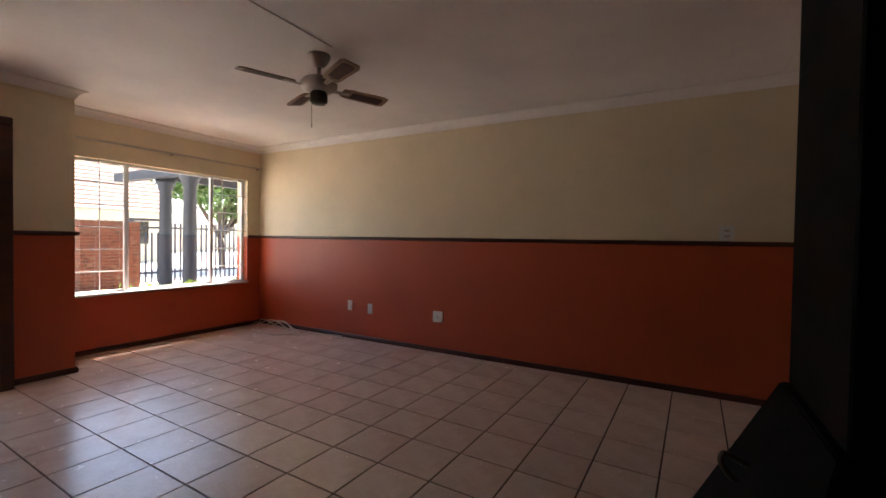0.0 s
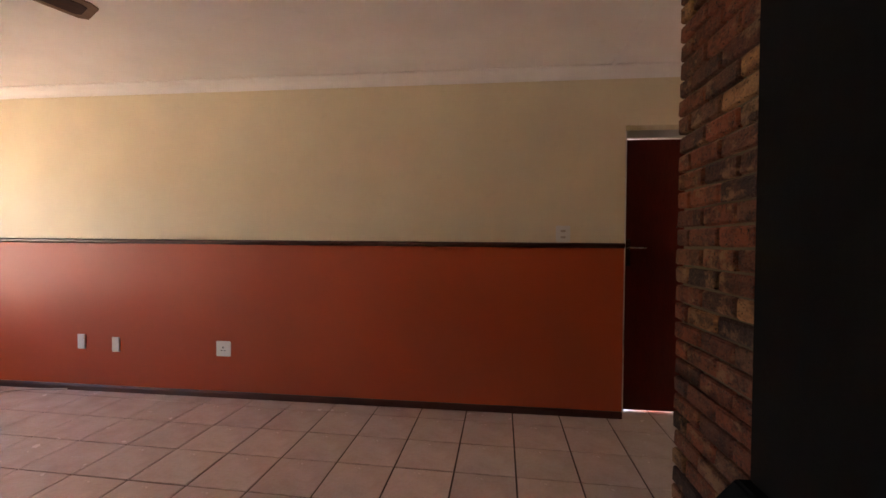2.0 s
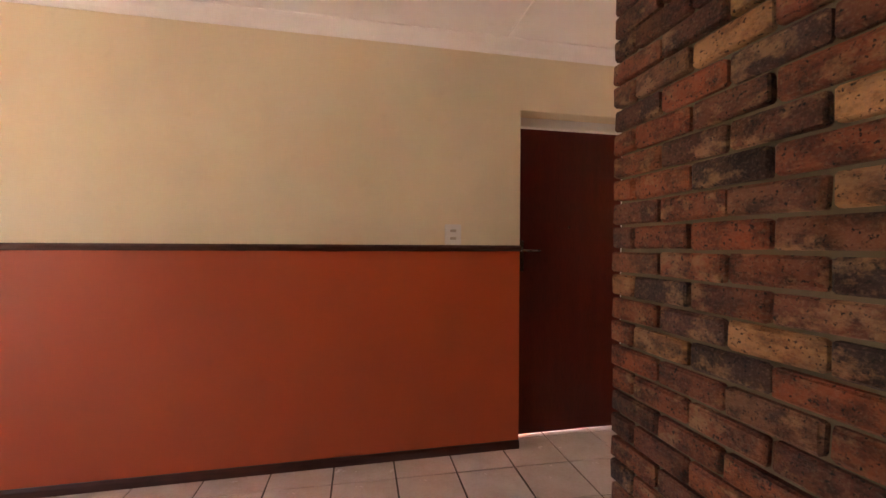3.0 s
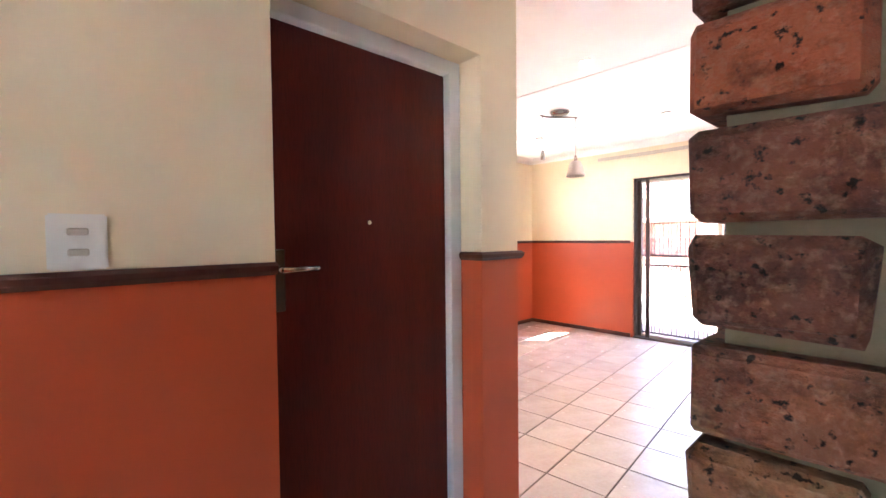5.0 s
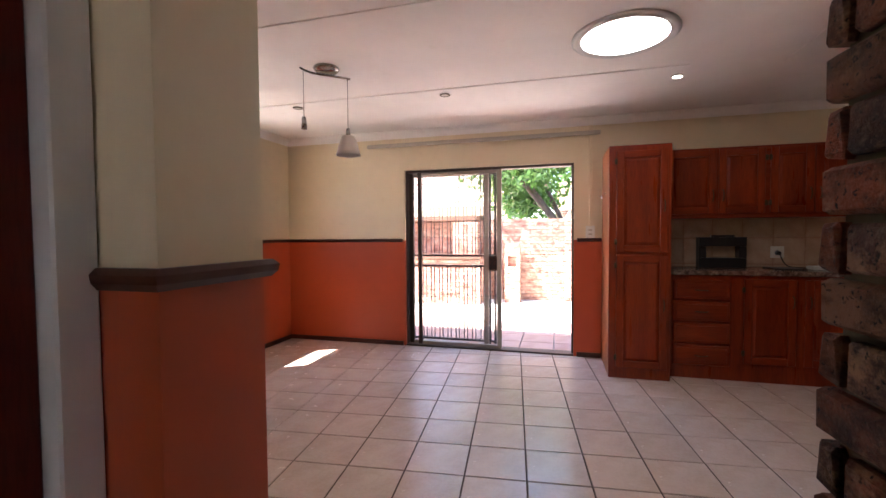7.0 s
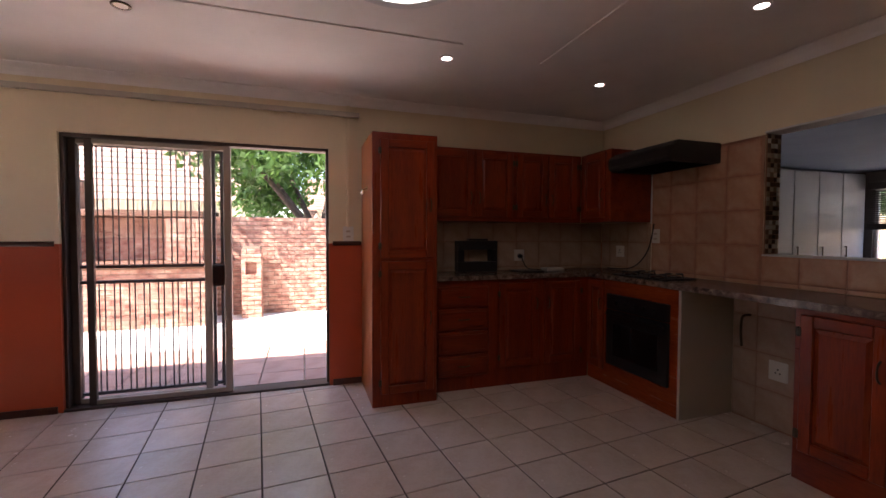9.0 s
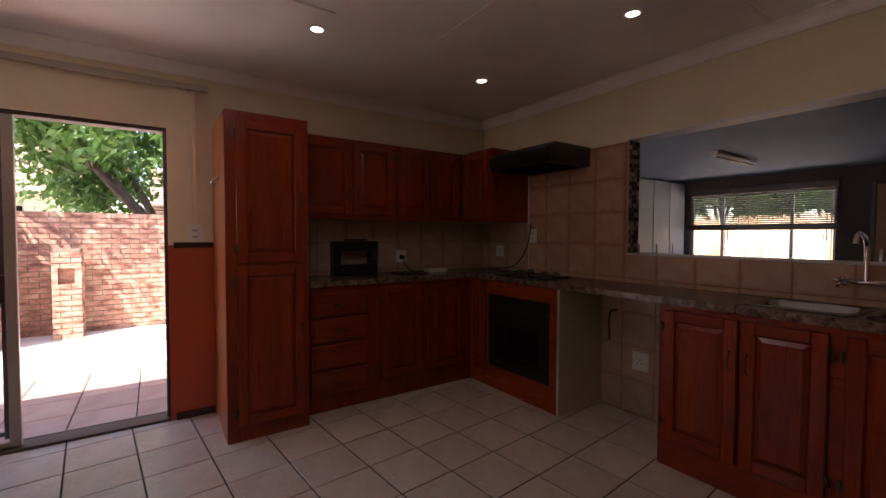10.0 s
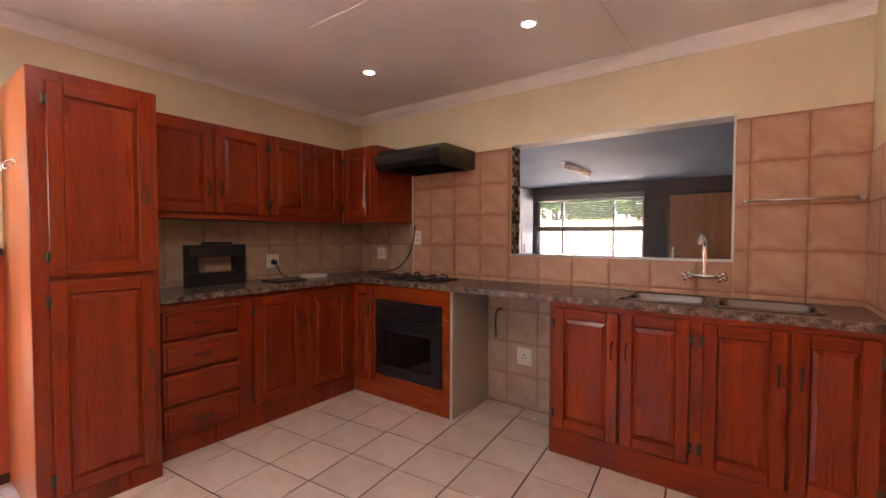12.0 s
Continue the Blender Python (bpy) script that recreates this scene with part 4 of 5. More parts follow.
obj("lamp_holder", bm, STEEL, pend)
bm = bmesh.new()
lathe(bm, [(0.02, -0.475), (0.045, -0.485), (0.06, -0.52), (0.075, -0.58), (0.085, -0.615), (0.081, -0.615), (0.055, -0.52), (0.018, -0.482)], (0.02, -0.15, 0), 28)
tagged(obj("shade", bm, FROST, pend), "frosted glass bell shade")
rail2 = empty("curtain_rail", pose(XW - 0.06, 0, 2.30), "long pale curtain rail over the sliding door", "curtain rail")
bm = bmesh.new()
box(bm, -0.014, 0.014, -1.02, 1.52, -0.02, 0.02, 0, 0.003)
obj("track", bm, PANEL_WHITE, rail2)
for y in (-0.9, -0.2, 0.5, 1.3):
    bm = bmesh.new()
    box(bm, 0.0125, 0.06, y - 0.012, y + 0.012, -0.01, 0.02, 0, 0.002)
    obj("bracket", bm, DARK_METAL, rail2)
con = empty("conduit", pose(XW, -0.93, 0), "cream surface conduit down to a switch box", "conduit")
bm = bmesh.new()
box(bm, -0.03, 0, -0.014, 0.014, 1.36, CEIL - 0.076, 0, 0.002)
obj("channel", bm, CREAM, con)
socket("light_switch", pose(XW, -0.93, 1.30, 0, 0, -90), "white surface switch box over the dado", 0.09, 0.13, "switch", 1)
socket("light_switch", pose(4.2, YN, 1.9), "small white sensor box on the wall", 0.06, 0.1, "sensor")

# sliding door with an open leaf and a security gate
sd = empty("door_3", pose(XW - 0.02, 0, 0), "open aluminium sliding door with a barred security gate", "sliding door", kind="structure")
bm = bmesh.new()
box(bm, 0.05, 0.15, SD_Y0, SD_Y0 + 0.022, 0.02, SD_Z1, 0, 0.003)
box(bm, 0.05, 0.15, SD_Y1 - 0.022, SD_Y1, 0.02, SD_Z1, 0, 0.003)
box(bm, 0.05, 0.15, SD_Y0, SD_Y1, SD_Z1 - 0.025, SD_Z1 + 0.004, 0, 0.003)
box(bm, 0.02, 0.16, SD_Y0, SD_Y1, -0.005, 0.018, 0, 0.003)
obj("frame", bm, BRONZE, sd)
for a, b, x in ((-0.015, 0.95, 0.075), (0.135, SD_Y1 - 0.025, 0.12)):
    bm = bmesh.new()
    box(bm, x - 0.018, x + 0.018, a, a + 0.052, 0.021, SD_Z1 - 0.027, 0, 0.003)
    box(bm, x - 0.018, x + 0.018, b - 0.045, b, 0.021, SD_Z1 - 0.027, 1, 0.003)
    for z in (0.022, SD_Z1 - 0.065):
        box(bm, x - 0.016, x + 0.016, a + 0.052, b - 0.045, z, z + 0.035, 0, 0.003)
    leaf = obj("sash", bm, [ALU, BRONZE], sd)
    bm = bmesh.new()
    box(bm, x - 0.002, x + 0.002, a + 0.048, b - 0.04, 0.055, SD_Z1 - 0.06)
    obj("pane", bm, GLASS, leaf).visible_shadow = False
gate = empty("security_gate", pose(XW + 0.19, 0, 0), "dark barred sliding security gate outside the glass", "gate")
bm = bmesh.new()
for y in (0.075, 0.135, 0.975, 1.055):
    box(bm, -0.012, 0.012, y - 0.012, y + 0.012, 0.03, SD_Z1 - 0.03)
for z in (0.06, 0.92, 1.04, SD_Z1 - 0.05):
    box(bm, -0.0125, 0.0125, 0.065, 1.065, z - 0.012, z + 0.012)
obj("gate_frame", bm, BAR, gate)
for k in range(8):
    bm = bmesh.new()
    for dy in (0.0, 0.038):
        y = 0.205 + k * 0.0985 + dy
        cyl(bm, (0, y, 0.06), (0, y, 0.92), 0.0055, n=8)
        cyl(bm, (0, y, 1.04), (0, y, SD_Z1 - 0.05), 0.0055, n=8)
    obj("bar", bm, BAR, gate)
bm = bmesh.new()
box(bm, -0.09, 0.03, 0.005, 0.15, 0.875, 1.045, 0, 0.006)
obj("lock_box", bm, BLACK, gate)


# small dining window
dw = empty("window_3", pose(0, YN + 0.14, 0), "small steel window high in the dining wall", "window", kind="structure")
bm = bmesh.new()
for x in (3.295, 3.65, 4.005):
    box(bm, x - 0.015, x + 0.015, -0.015, 0.015, 1.28, 2.08, 0, 0.002)
for z in (1.295, 2.065):
    box(bm, 3.28, 4.02, -0.0145, 0.0145, z - 0.015, z + 0.015, 0, 0.002)
obj("frame", bm, GLOSS_WHITE, dw)
bm = bmesh.new()
box(bm, 3.29, 4.01, -0.002, 0.002, 1.29, 2.07)
obj("pane", bm, GLASS, dw).visible_shadow = False

# ---- the room behind the hatch ----
YR, XR = -9.9, 6.3
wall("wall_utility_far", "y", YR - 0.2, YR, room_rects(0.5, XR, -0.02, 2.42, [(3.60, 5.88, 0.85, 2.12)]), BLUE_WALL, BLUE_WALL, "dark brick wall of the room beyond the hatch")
wall("wall_utility_left", "x", XR, XR + 0.2, [(YR, YS - 0.15, -0.02, 2.42)], GLOSS_WHITE, GLOSS_WHITE, "white wall of the room beyond the hatch")
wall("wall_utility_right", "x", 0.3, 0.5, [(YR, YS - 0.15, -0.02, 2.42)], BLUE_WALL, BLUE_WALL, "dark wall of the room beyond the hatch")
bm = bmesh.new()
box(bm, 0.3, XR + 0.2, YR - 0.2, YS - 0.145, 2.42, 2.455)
tagged(obj("ceiling_utility", bm, DIM_CEILING), "white ceiling of the room beyond, dimness put into its bluish colour", "ceiling", kind="structure")
bm = bmesh.new()
box(bm, 0.3, XR + 0.2, YR - 0.2, YE - 0.21, -0.099, -0.004)
box(bm, 5.19, XR + 0.2, YE - 0.21, YS - 0.15, -0.099, -0.004)
tagged(obj("floor_utility", bm, PALE_TILE), "pale floor of the room beyond the hatch", "floor", kind="structure")
for k in range(4):
    y = YR + 0.02 + k * 0.6
    lk = empty("locker", pose(6.0, y + 0.59, 0, 0, 0, -90), "tall white cupboard with a bar handle", "cupboard", "white cupboards")
    bm = bmesh.new()
    box(bm, 0, 0.59, 0, 0.29, 0, 2.38, 0, 0.003)
    obj("body", bm, LOCKER, lk)
    bm = bmesh.new()
    box(bm, 0.006, 0.584, -0.018, -0.001, 0.08, 2.36, 0, 0.003)
    obj("door", bm, LOCKER, lk)
    bm = bmesh.new()
    cyl(bm, (0.08, -0.045, 0.95), (0.08, -0.045, 1.13), 0.008)
    for z in (0.96, 1.12):
        cyl(bm, (0.08, -0.045, z), (0.08, -0.015, z), 0.006)
    obj("handle", bm, DARK_METAL, lk)
w2 = empty("window_2", pose(0, YR - 0.08, 0), "wide window in dark frames beyond the hatch", "window", kind="structure")
bm = bmesh.new()
for x in (3.62, 4.2, 5.3, 5.86):
    box(bm, x - 0.025, x + 0.025, -0.025, 0.025, 0.85, 2.12, 0, 0.003)
for z in (0.87, 2.10):
    box(bm, 3.6, 5.88, -0.024, 0.024, z - 0.02, z + 0.02)
obj("frame", bm, GLOSS_WHITE, w2)
bm = bmesh.new()
box(bm, 3.62, 5.86, -0.002, 0.002, 0.87, 2.1)
obj("pane", bm, GLASS, w2).visible_shadow = False
bl = empty("venetian_blind", pose(0, YR + 0.06, 0), "dark slatted blind half lowered over the window", "blind")
bm = bmesh.new()
box(bm, 3.55, 5.93, -0.03, 0.03, 2.10, 2.22, 0, 0.004)
box(bm, 3.55, 5.93, -0.02, 0.02, 1.41, 1.52, 0, 0.004)
obj("headrail", bm, BLIND, bl)
for k in range(15):
    bm = bmesh.new()
    box(bm, 3.57, 5.91, -0.02, 0.02, -0.0015, 0.0015)
    ob = obj("slat", bm, BLIND, bl, pose(0, 0, 1.54 + k * 0.037, 32))
d4 = empty("door_4", pose(3.13, YR, 0, 0, 0, 180), "plain brown wooden door in the far wall", "door", kind="structure")
bm = bmesh.new()
box(bm, 0, 1.0, -0.03, -0.001, 0, 2.10, 0, 0.004)
obj("leaf", bm, PLAIN_DOOR, d4)
bm = bmesh.new()
box(bm, -0.06, -0.001, -0.05, -0.001, 0, 2.16, 0, 0.004)
box(bm, 1.001, 1.06, -0.05, -0.001, 0, 2.16, 0, 0.004)
box(bm, 0, 1.0, -0.049, -0.001, 2.101, 2.16, 0, 0.004)
obj("frame", bm, BLIND, d4)
lever(d4, pose(0.07, -0.03, 1.0))
fl = empty("strip_light", pose(4.12, -7.4, 2.42), "unlit fluorescent strip light on the ceiling", "lamp")
bm = bmesh.new()
box(bm, -0.05, 0.05, -0.62, 0.62, -0.05, 0, 0, 0.006)
obj("body", bm, GLOSS_WHITE, fl)
bm = bmesh.new()
cyl(bm, (0, -0.6, -0.075), (0, 0.6, -0.075), 0.018)
for y in (-0.61, 0.58):
    box(bm, -0.025, 0.025, y, y + 0.03, -0.10, -0.05)
obj("tube", bm, PLASTIC, fl)


# ---- outdoors ----
def leaves(name, clumps, count, size, material, seed, parent=None):
    rs = np.random.RandomState(seed)
    c = np.array([k[:3] for k in clumps], float)
    r = np.array([k[3] for k in clumps], float)
    w = r ** 2 / (r ** 2).sum()
    pick = rs.choice(len(clumps), count, p=w)
    d = rs.normal(size=(count, 3))
    d /= np.linalg.norm(d, axis=1)[:, None]
    p = c[pick] + d * (r[pick] * rs.uniform(0.35, 1.05, count))[:, None] * np.array([1, 1, 0.7])
    a = rs.normal(size=(count, 3))
    a /= np.linalg.norm(a, axis=1)[:, None]
    b = np.cross(a, rs.normal(size=(count, 3)))
    b /= np.linalg.norm(b, axis=1)[:, None]
    s = rs.uniform(0.6, 1.3, count)[:, None] * size
    v = np.stack([p - a * s, p + b * s * 0.45, p + a * s, p - b * s * 0.45], 1).reshape(-1, 3)
    f = np.arange(count * 4).reshape(-1, 4)
    me = bpy.data.meshes.new(name)
    me.from_pydata(v.tolist(), [], f.tolist())
    me.materials.append(material)
    ob = new(name, me)
    if parent is not None:
        ob.parent = parent
    return ob


def tree(x, y, height, spread, crown, seed, count=9000, size=0.09):
    rnd = random.Random(seed)
    t = empty("tree", pose(x, y, -0.1), "leafy green garden tree with a branching trunk", "tree")
    bm = bmesh.new()
    fork = Vector((rnd.uniform(-0.1, 0.1), rnd.uniform(-0.1, 0.1), crown * 0.55))
    cyl(bm, (0, 0, 0), fork, 0.15, 0.11, 10)
    clumps = []
    for k in range(9):
        a = k * 2.4 + rnd.uniform(-0.3, 0.3)
        rr = spread * rnd.uniform(0.35, 0.95)
        tip = Vector((rr * math.cos(a), rr * math.sin(a), crown + rnd.uniform(0.1, height - crown)))
        mid = fork.lerp(tip, 0.5) + Vector((rnd.uniform(-0.2, 0.2), rnd.uniform(-0.2, 0.2), 0.15))
        cyl(bm, fork, mid, 0.075, 0.05, 8)
        cyl(bm, mid, tip, 0.05, 0.015, 8)
        clumps.append((*tip, spread * rnd.uniform(0.3, 0.45)))
        clumps.append((*mid.lerp(tip, 0.6), spread * rnd.uniform(0.2, 0.32)))
    for k in range(10):
        a, rr = rnd.uniform(0, 6.28), spread * rnd.uniform(0.1, 1.0)
        clumps.append((rr * math.cos(a), rr * math.sin(a), rnd.uniform(crown + 0.1, height), spread * rnd.uniform(0.2, 0.35)))
    obj("trunk", bm, BARK, t)
    tagged(leaves("crown", clumps, count, size, LEAF, seed, t), kind="stuff")


tree(10.7, -0.9, 4.6, 2.7, 2.25, 3, 20000, 0.085)
tree(13.0, 9.0, 4.4, 2.0, 2.6, 5, 8000, 0.10)
tree(-17.5, 7.0, 4.6, 2.6, 2.2, 7, 9000, 0.12)
tree(-21.0, 13.0, 4.4, 2.2, 2.3, 8, 6000, 0.12)
tree(4.9, -15.5, 3.2, 1.5, 2.1, 9, 5000, 0.12)
tree(7.6, -15.5, 3.2, 1.6, 2.0, 10, 5000, 0.12)


def brick_block(name, x0, x1, y0, y1, z0, z1, parent, seed, material=None):
    """A block laid of long thin bricks round a mortar core."""
    rnd = random.Random(seed)
    bm = bmesh.new()
    box(bm, x0 + 0.012, x1 - 0.012, y0 + 0.012, y1 - 0.012, z0, z1 - 0.004)
    obj("core", bm, PALE_MORTAR, parent)
    bm = bmesh.new()
    z, c = z0, 0
    while z + 0.07 < z1 + 0.02:
        for axis in ("y", "x"):
            a, b = (y0, y1) if axis == "y" else (x0 + 0.1, x1 - 0.1)
            u = a - (0.11 if c % 2 else 0)
            while u < b - 0.02:
                p, q = max(u, a), min(u + 0.21, b)
                if q - p > 0.03:
                    for side in (0, 1):
                        k = rnd.uniform(-0.004, 0.004)
                        if axis == "y":
                            f = (x0 + k, x0 + 0.09) if side == 0 else (x1 - 0.09, x1 + k)
                            box(bm, *f, p, q, z, z + 0.062)
                        else:
                            f = (y0 + k, y0 + 0.09) if side == 0 else (y1 - 0.09, y1 + k)
                            box(bm, p, q, *f, z, z + 0.062)
                u += 0.222
        z += 0.074
        c += 1
    # alternating shades are carried by loose parts of the mesh through noise in the material
    ob = obj(name, bm, material or GARDEN_FLAT, parent)
    tagged(ob, kind="stuff")


GARDEN_FLAT = mat("garden_brick_face", (0.42, 0.23, 0.15), 0.85)
gn, gl_, gb = nodes_of(GARDEN_FLAT)
gc = ramp(GARDEN_FLAT, noise_node(GARDEN_FLAT, 5.5, 3, (1, 1, 2.4)), [(0.3, (0.17, 0.065, 0.045)), (0.46, (0.36, 0.18, 0.125)), (0.6, (0.46, 0.27, 0.19)), (0.75, (0.56, 0.41, 0.30))])
gs = ramp(GARDEN_FLAT, noise_node(GARDEN_FLAT, 60, 3), [(0.35, (0.75, 0.7, 0.68)), (0.55, (1, 1, 1))])
gl_.new(mixed(GARDEN_FLAT, 0.8, gc, gs, "MULTIPLY"), gb.inputs["Base Color"])
bump(GARDEN_FLAT, noise_node(GARDEN_FLAT, 50, 4), 0.4, 0.006)

gw = empty("wall_garden", pose(0, 0, 0), "sunlit pale red brick garden wall", "wall", kind="structure")
brick_block("bricks", 9.3, 9.52, -5.5, 4.6, -0.1, 1.60, gw, 1)
br = empty("barbecue", pose(0, 0, 0), "built-in brick barbecue with a brown counter slab", "barbecue")
brick_block("base", 8.45, 9.27, 0.85, 3.6, -0.1, 0.80, br, 2)
brick_block("chimney_left", 8.75, 9.27, 2.55, 3.6, 0.88, 2.1, br, 3)
brick_block("chimney_right", 8.75, 9.27, 0.95, 1.45, 0.88, 1.55, br, 4)
bm = bmesh.new()
box(bm, 8.38, 9.28, 0.80, 3.65, 0.80, 0.88, 0, 0.01)
obj("counter", bm, BARK_SLAB, br)
bm = bmesh.new()
box(bm, 8.74, 9.27, 0.95, 3.6, 1.56, 1.66, 0, 0.01)
obj("lintel", bm, BARK_SLAB, br)
# added pale brick panel stands in for the bright see-through gap
bm = bmesh.new()
box(bm, 9.1, 9.15, 1.46, 2.54, 0.89, 1.54)
obj("fire_back", bm, GARDEN_FLAT, br)
po = empty("brick_post", pose(0, 0, 0), "short brick post with a square niche", "post")
brick_block("shaft", 8.9, 9.2, 0.12, 0.42, -0.1, 0.62, po, 6)
brick_block("cap", 8.9, 9.2, 0.12, 0.42, 0.84, 1.10, po, 7)
bm = bmesh.new()
box(bm, 9.0, 9.2, 0.12, 0.42, 0.60, 0.84)
box(bm, 8.9, 9.0, 0.12, 0.19, 0.60, 0.84)
box(bm, 8.9, 9.0, 0.36, 0.42, 0.60, 0.84)
obj("niche", bm, GARDEN_FLAT, po)


def far_house(x0, x1, y0, y1, eave, ridge, label):
    h = empty("house", pose(0, 0, -0.1), label, "house")
    bm = bmesh.new()
    box(bm, x0, x1, y0, y1, 0, eave)
    obj("wall", bm, PLASTER, h)
    bm = bmesh.new()
    ym = (y0 + y1) / 2
    xm = (x0 + x1) / 2
    n = 14
    for side in (-1, 1):
        for k in range(n):
            t0, t1 = k / n, (k + 1.15) / n
            xa, xb = xm + side * (x1 - x0 + 1) / 2 * (1 - t0), xm + side * (x1 - x0 + 1) / 2 * (1 - t1)
            za, zb = eave - 0.05 + (ridge - eave) * t0, eave - 0.05 + (ridge - eave) * t1
            vs = [bm.verts.new(p) for p in ((xa, y0 - 0.4, za + 0.05), (xa, y1 + 0.4, za + 0.05), (xb, y1 + 0.4, zb), (xb, y0 - 0.4, zb))]
            lo = [bm.verts.new(v.co - Vector((0, 0, 0.05))) for v in vs]
            bm.faces.new(vs)
            bm.faces.new(lo[::-1])
            for i in range(4):
                bm.faces.new((vs[i], vs[(i + 1) % 4], lo[(i + 1) % 4], lo[i]))
    obj("roof", bm, ROOF, h)
    for side, x in ((-1, x0), (1, x1)):
        for y in (y0 + 1.2, ym, y1 - 1.2):
            bm = bmesh.new()
            box(bm, x - 0.04, x + 0.04, y - 0.5, y + 0.5, 0.9, 2.0, 0)
            box(bm, x - 0.06, x + 0.06, y - 0.02, y + 0.02, 0.9, 2.0, 1)
            obj("window", bm, [OVEN_GLASS, GLOSS_WHITE], h)


far_house(14.5, 21, 1.0, 12.0, 2.3, 5.0, "neighbouring plastered house with a brown tiled roof")
far_house(15.5, 22, -11.0, -1.0, 2.2, 3.6, "neighbouring low house with a tiled roof")
far_house(-31, -24, -2.0, 8.0, 2.5, 5.6, "house across the street with a red tiled roof")

# patio floor in front of the sliding door
patio = empty("patio_paving", pose(0, 0, 0), "shaded terracotta patio tiles outside the door", "paving", kind="structure")
bm = bmesh.new()
box(bm, -0.19, 0.19, -0.19, 0.19, -0.099, -0.03, 0, 0.004)
pm = bpy.data.meshes.new("paver")
bm.to_mesh(pm)
bm.free()
pm.materials.append(PATIO_TILE)
for i in range(4):
    for j in range(14):
        ob = new("tile", pm)
        ob.parent = patio
        ob.matrix_basis = pose(5.372 + i * 0.388, -2.7 + j * 0.388, 0)
# reed fence behind the far room
rf = random.Random(12)
bm = bmesh.new()
for k in range(330):
    x = 0.5 + k * 0.026
    cyl(bm, (x, -12.6 + rf.uniform(-0.02, 0.02), -0.1), (x + rf.uniform(-0.02, 0.02), -12.6, 1.75 + rf.uniform(-0.06, 0.06)), 0.013, n=5)
tagged(obj("reed_fence", bm, REED), "tall pale reed screen fence", "fence", kind="stuff")

# street side: porch columns, beams, gate and planting
for x, y in ((-9.3, 0.95), (-10.7, 1.22)):
    col = empty("porch_column", pose(x, y, -0.1), "round dark grey porch column with a moulded capital", "column", "porch columns")
    bm = bmesh.new()
    lathe(bm, [(0.17, 0), (0.17, 0.06), (0.135, 0.10), (0.13, 0.4), (0.12, 2.3), (0.15, 2.36), (0.15, 2.40), (0.19, 2.46), (0.19, 2.54)], n=24)
    obj("shaft", bm, COLUMN, col)
porch = empty("porch_roof", pose(0, 0, 0), "dark porch beams with a tiled edge", "porch roof", kind="structure")
bm = bmesh.new()
box(bm, -12.2, -6.2, 0.86, 1.06, 2.44, 2.64, 0, 0.01)
box(bm, -10.8, -10.6, 1.0, 5.5, 2.441, 2.64, 0, 0.01)
box(bm, -9.4, -9.2, 1.061, 5.5, 2.442, 2.64, 0, 0.01)
obj("beam", bm, COLUMN, porch)
for k in range(12):
    bm = bmesh.new()
    box(bm, -12.3, -6.2, 1.06 + k * 0.4, 1.455 + k * 0.4, 2.66 + 0.015 * (k % 2), 2.70 + 0.015 * (k % 2))
    obj("roof_sheet", bm, ROOF, porch)
fence = empty("palisade_fence", pose(-13.0, 0, -0.1), "blue-grey steel palisade fence and gate", "fence")
bm = bmesh.new()
for z in (0.3, 1.5):
    box(bm, -0.02, 0.02, -4.0, 9.0, z, z + 0.05)
for y in (1.55, 2.35):
    box(bm, -0.04, 0.04, y, y + 0.07, 0, 1.75)
box(bm, -0.03, 0.03, 1.55, 2.42, 1.7, 1.76)
obj("rail", bm, FENCE, fence)
for k in range(88):
    bm = bmesh.new()
    y = -4.0 + k * 0.148
    box(bm, -0.012, 0.012, y - 0.02, y + 0.02, 0.05, 1.68 if not 1.55 < y < 2.4 else 1.4)
    obj("pale", bm, FENCE, fence)
pier = empty("gate_pier", pose(0, 0, 0), "square brick gate pier", "pier")
brick_block("shaft", -12.9, -12.4, 0.3, 1.5, -0.1, 1.55, pier, 15, BRICK)
hc = []
rh = random.Random(21)
for k in range(60):
    hc.append((-6.9 + rh.uniform(-0.2, 0.2), -3.2 + k * 0.062, 0.32 + rh.uniform(-0.05, 0.13), 0.2))
tagged(leaves("hedge", hc, 9000, 0.035, HEDGE, 22), "low bright green hedge under the window", "hedge", kind="stuff")
bm = bmesh.new()
box(bm, -36, -35.6, -30, 40, -0.1, 2.2)
tagged(obj("wall_street", bm, PLASTER), "pale boundary wall across the street", "wall", kind="structure")


# ---- tiles and bricks ----
def slab_mesh(name, w, h, t, bev, material):
    bm = bmesh.new()
    box(bm, 0, w, 0, h, 0, t, 0, bev)
    me = bpy.data.meshes.new(name)
    bmesh.ops.recalc_face_normals(bm, faces=bm.faces)
    bm.to_mesh(me)
    bm.free()
    me.materials.append(material)
    return me


J = 0.009
# origin along and across, size, turn in degrees: the tiles run askew to the walls
LIVING_GRID = (-0.102, 0.119, 0.330, -1.4)
KITCHEN_GRID = (-0.135, -0.039, 0.328, 5.5)
FTILES = {g: slab_mesh("tile", g[2] - J, g[2] - J, 0.0065, 0.0018, FLOOR_TILE) for g in (LIVING_GRID, KITCHEN_GRID)}


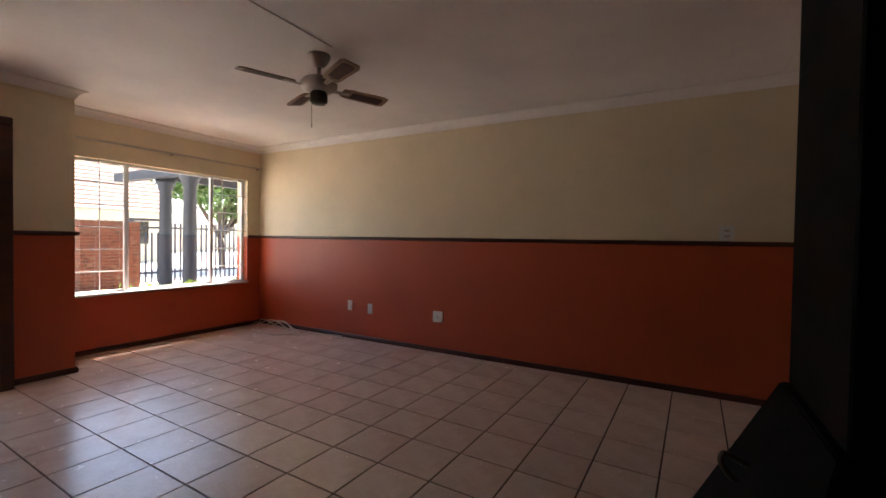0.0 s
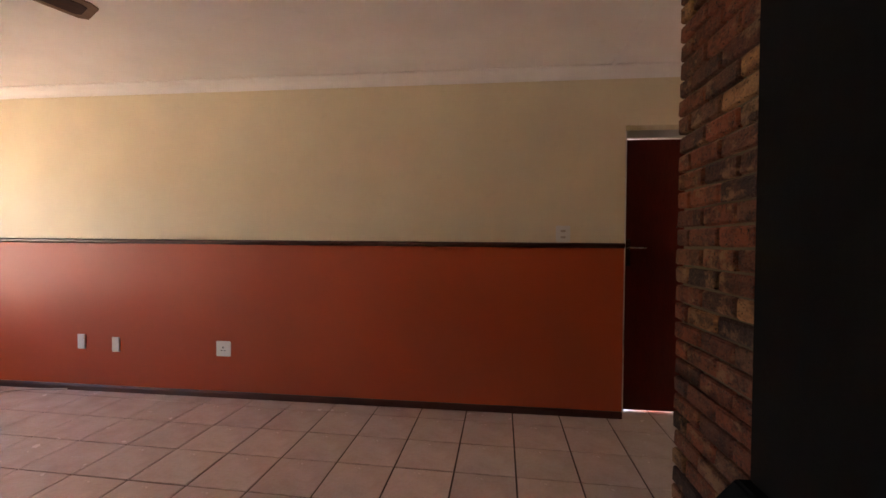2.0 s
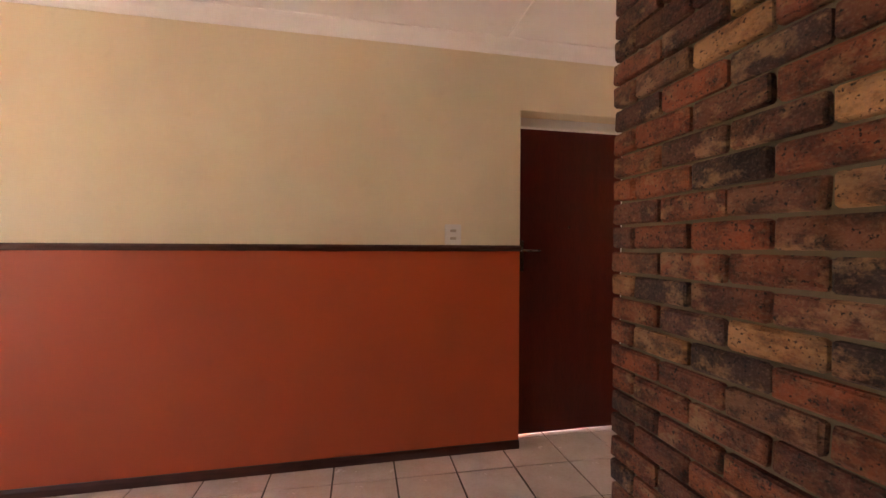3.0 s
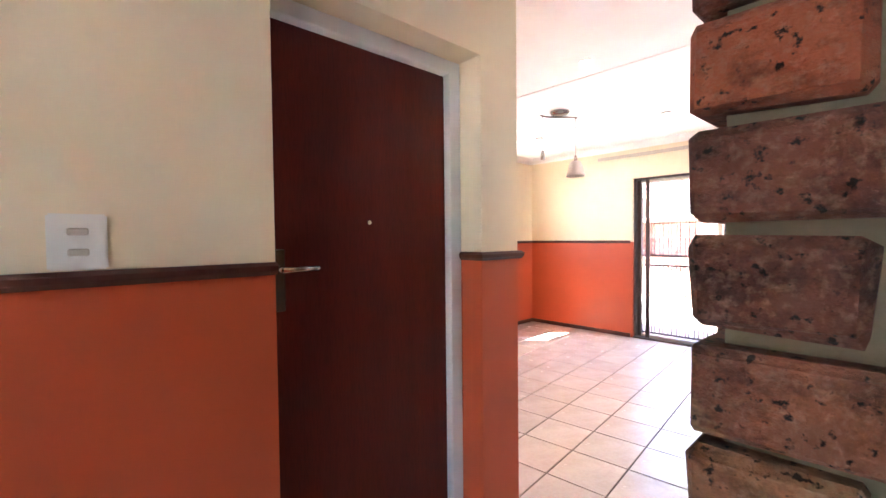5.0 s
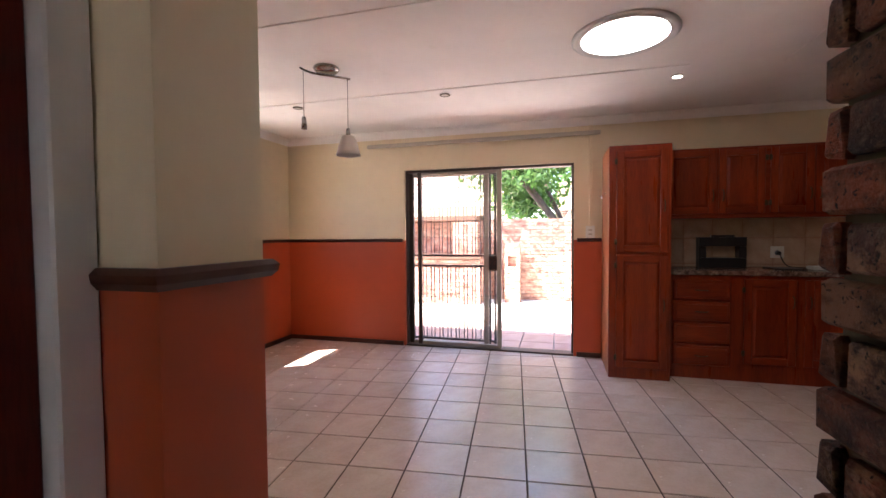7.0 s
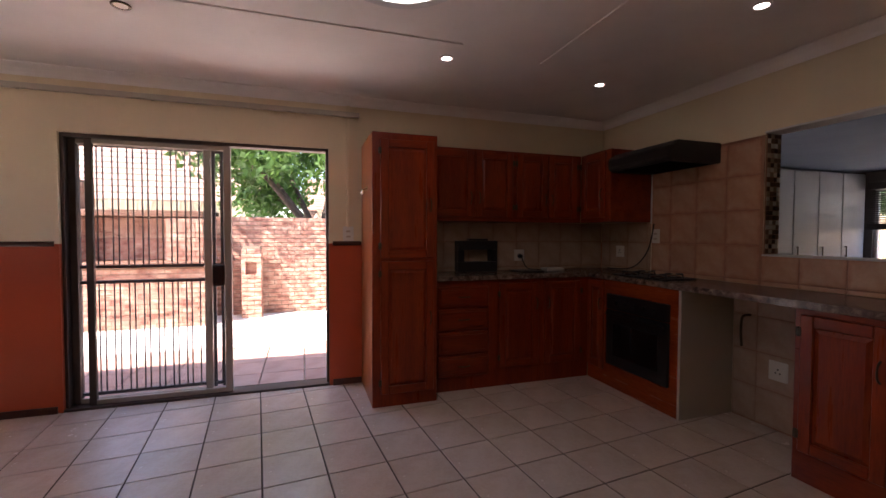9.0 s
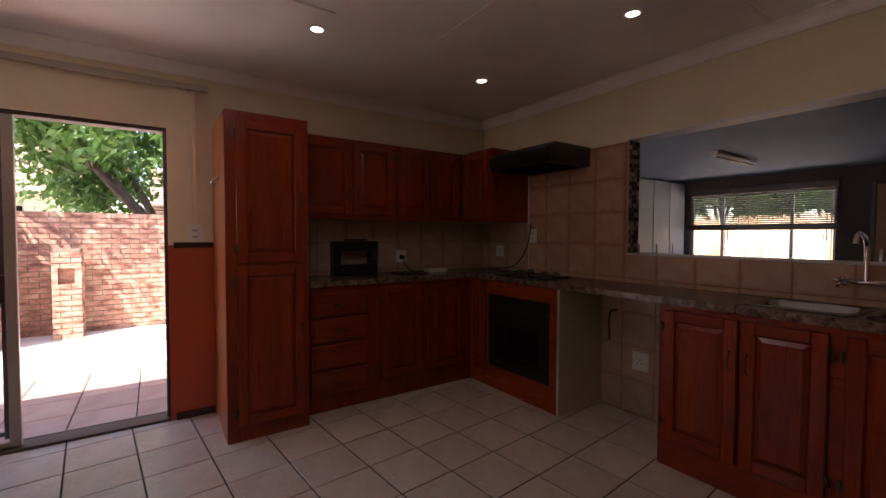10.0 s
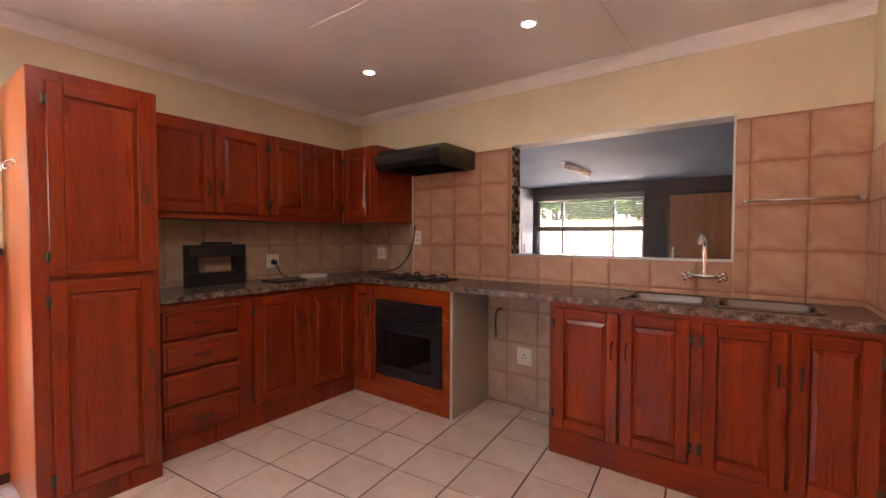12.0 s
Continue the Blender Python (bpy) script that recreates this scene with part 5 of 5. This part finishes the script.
def clip(poly, k, at, keep_more):
    """The part of a flat polygon on one side of the line where coordinate k equals at."""
    out = []
    inside = [(p[k] >= at) == keep_more for p in poly]
    for i, p in enumerate(poly):
        q, j = poly[i - 1], i - 1
        if inside[i] != inside[j]:
            f = (at - q[k]) / (p[k] - q[k])
            out.append((q[0] + (p[0] - q[0]) * f, q[1] + (p[1] - q[1]) * f))
        if inside[i]:
            out.append(p)
    return out


def floor_tiles():
    rooms = ((XL, XB, YE, 0.0, LIVING_GRID), (XB, 1.0, YB, 0.0, LIVING_GRID), (1.0, 1.115, YB, 0.0, KITCHEN_GRID), (1.115, XK, -1.2, YN, KITCHEN_GRID), (XK, XW, YS, YN, KITCHEN_GRID), (0.0, 0.87, 0.0, 0.2, LIVING_GRID))
    rest = bmesh.new()
    count = 0
    for x0, x1, y0, y1, grid in rooms:
        gu, gv, p, turn = grid
        ca, sa = math.cos(radians(turn)), math.sin(radians(turn))
        us = [x * ca + y * sa for x in (x0, x1) for y in (y0, y1)]
        vs = [y * ca - x * sa for x in (x0, x1) for y in (y0, y1)]
        for i in range(math.floor((min(us) - gu) / p), math.ceil((max(us) - gu) / p)):
            for j in range(math.floor((min(vs) - gv) / p), math.ceil((max(vs) - gv) / p)):
                u, v = gu + i * p + J / 2, gv + j * p + J / 2
                w = p - J
                quad = [(a * ca - b * sa, a * sa + b * ca) for a, b in ((u, v), (u + w, v), (u + w, v + w), (u, v + w))]
                cut = quad
                for k, at, more in ((0, x0, True), (0, x1, False), (1, y0, True), (1, y1, False)):
                    cut = clip(cut, k, at, more) if len(cut) > 2 else []
                if len(cut) < 3:
                    continue
                area = abs(sum(cut[n - 1][0] * q[1] - q[0] * cut[n - 1][1] for n, q in enumerate(cut))) / 2
                if area < 0.0004:
                    continue
                ax, ay = quad[0]
                if area > w * w * 0.999 and -3.4 < ax < 4.6 and -3.4 < ay < 0.7 and count < 300:
                    ob = new("tile", FTILES[grid])
                    ob.parent = FLOOR
                    ob.matrix_basis = pose(ax, ay, -0.006 + 0.0004 * ((i * 7 + j * 5) % 3), 0.05 * ((i * 3 + j) % 3 - 1), 0.05 * ((i + j * 2) % 3 - 1), turn)
                    count += 1
                else:
                    prism(rest, cut, -0.006, 0.0007)
    tagged(obj("tiles", rest, FLOOR_TILE, FLOOR), kind="stuff")


def wall_tiles():
    T, G = 0.25, 0.006
    bed = bmesh.new()
    host = empty("wall_tiling", pose(0, 0, 0), "brownish square wall tiles round the kitchen worktop", "wall tiles", kind="structure")
    rows = [0.742 + 0.2445 * k for k in range(-3, 6)]

    def put(u0, u1, z0, z1, where, material, shared={}):
        if u1 - u0 < 0.015 or z1 - z0 < 0.015:
            return
        key = (round(u1 - u0, 3), round(z1 - z0, 3), material.name)
        if key not in shared:
            bm = bmesh.new()
            box(bm, 0, key[0], 0, 0.007, 0, key[1], 0, 0.002)
            me = bpy.data.meshes.new("tile")
            bm.to_mesh(me)
            bm.free()
            me.materials.append(material)
            shared[key] = me
        ob = new("tile", shared[key])
        ob.parent = host
        ob.matrix_basis = pose(u0, YS + 0.001, z0) if where == "sink" else (pose(XW - 0.001, u0, z0, 0, 0, 90) if where == "patio" else pose(XK + 0.001, u1, z0, 0, 0, -90))

    def region(a, b, c, d, where, material, u_anchor):
        if where == "sink":
            box(bed, a, b, YS, YS + 0.004, c, d)
        elif where == "patio":
            box(bed, XW - 0.004, XW, a, b, c, d)
        else:
            box(bed, XK, XK + 0.004, a, b, c, d)
        k0 = math.floor((a - u_anchor) / T)
        k1 = math.ceil((b - u_anchor) / T)
        for k in range(k0, k1):
            for r in rows:
                put(max(a, u_anchor + k * T + G / 2), min(b, u_anchor + (k + 1) * T - G / 2), max(c, r + G / 2), min(d, r + 0.2445 - G / 2), where, material)
    region(XK, HX0 - 0.003, 0.957, 1.966, "sink", WALL_TILE, 1.568)
    region(HX0, HX1, 0.957, HZ0 - 0.001, "sink", WALL_TILE, 1.568)
    region(HX1 + 0.001, 4.268, 0.957, 1.98, "sink", WALL_TILE, 1.568)
    region(4.286, XW - 0.01, 0.957, 1.414, "sink", PALE_TILE, 1.568)
    region(2.777, 3.488, 0.001, 0.914, "sink", PALE_TILE, 1.568)
    region(YS + 0.01, -1.546, 0.957, 1.414, "patio", PALE_TILE, -3.54)
    region(YS + 0.01, -3.08, 0.957, 1.72, "side", WALL_TILE, -3.54)
    obj("grout_bed", bed, TILE_GROUT, host)


wall_tiles()
floor_tiles()
brick_wall()
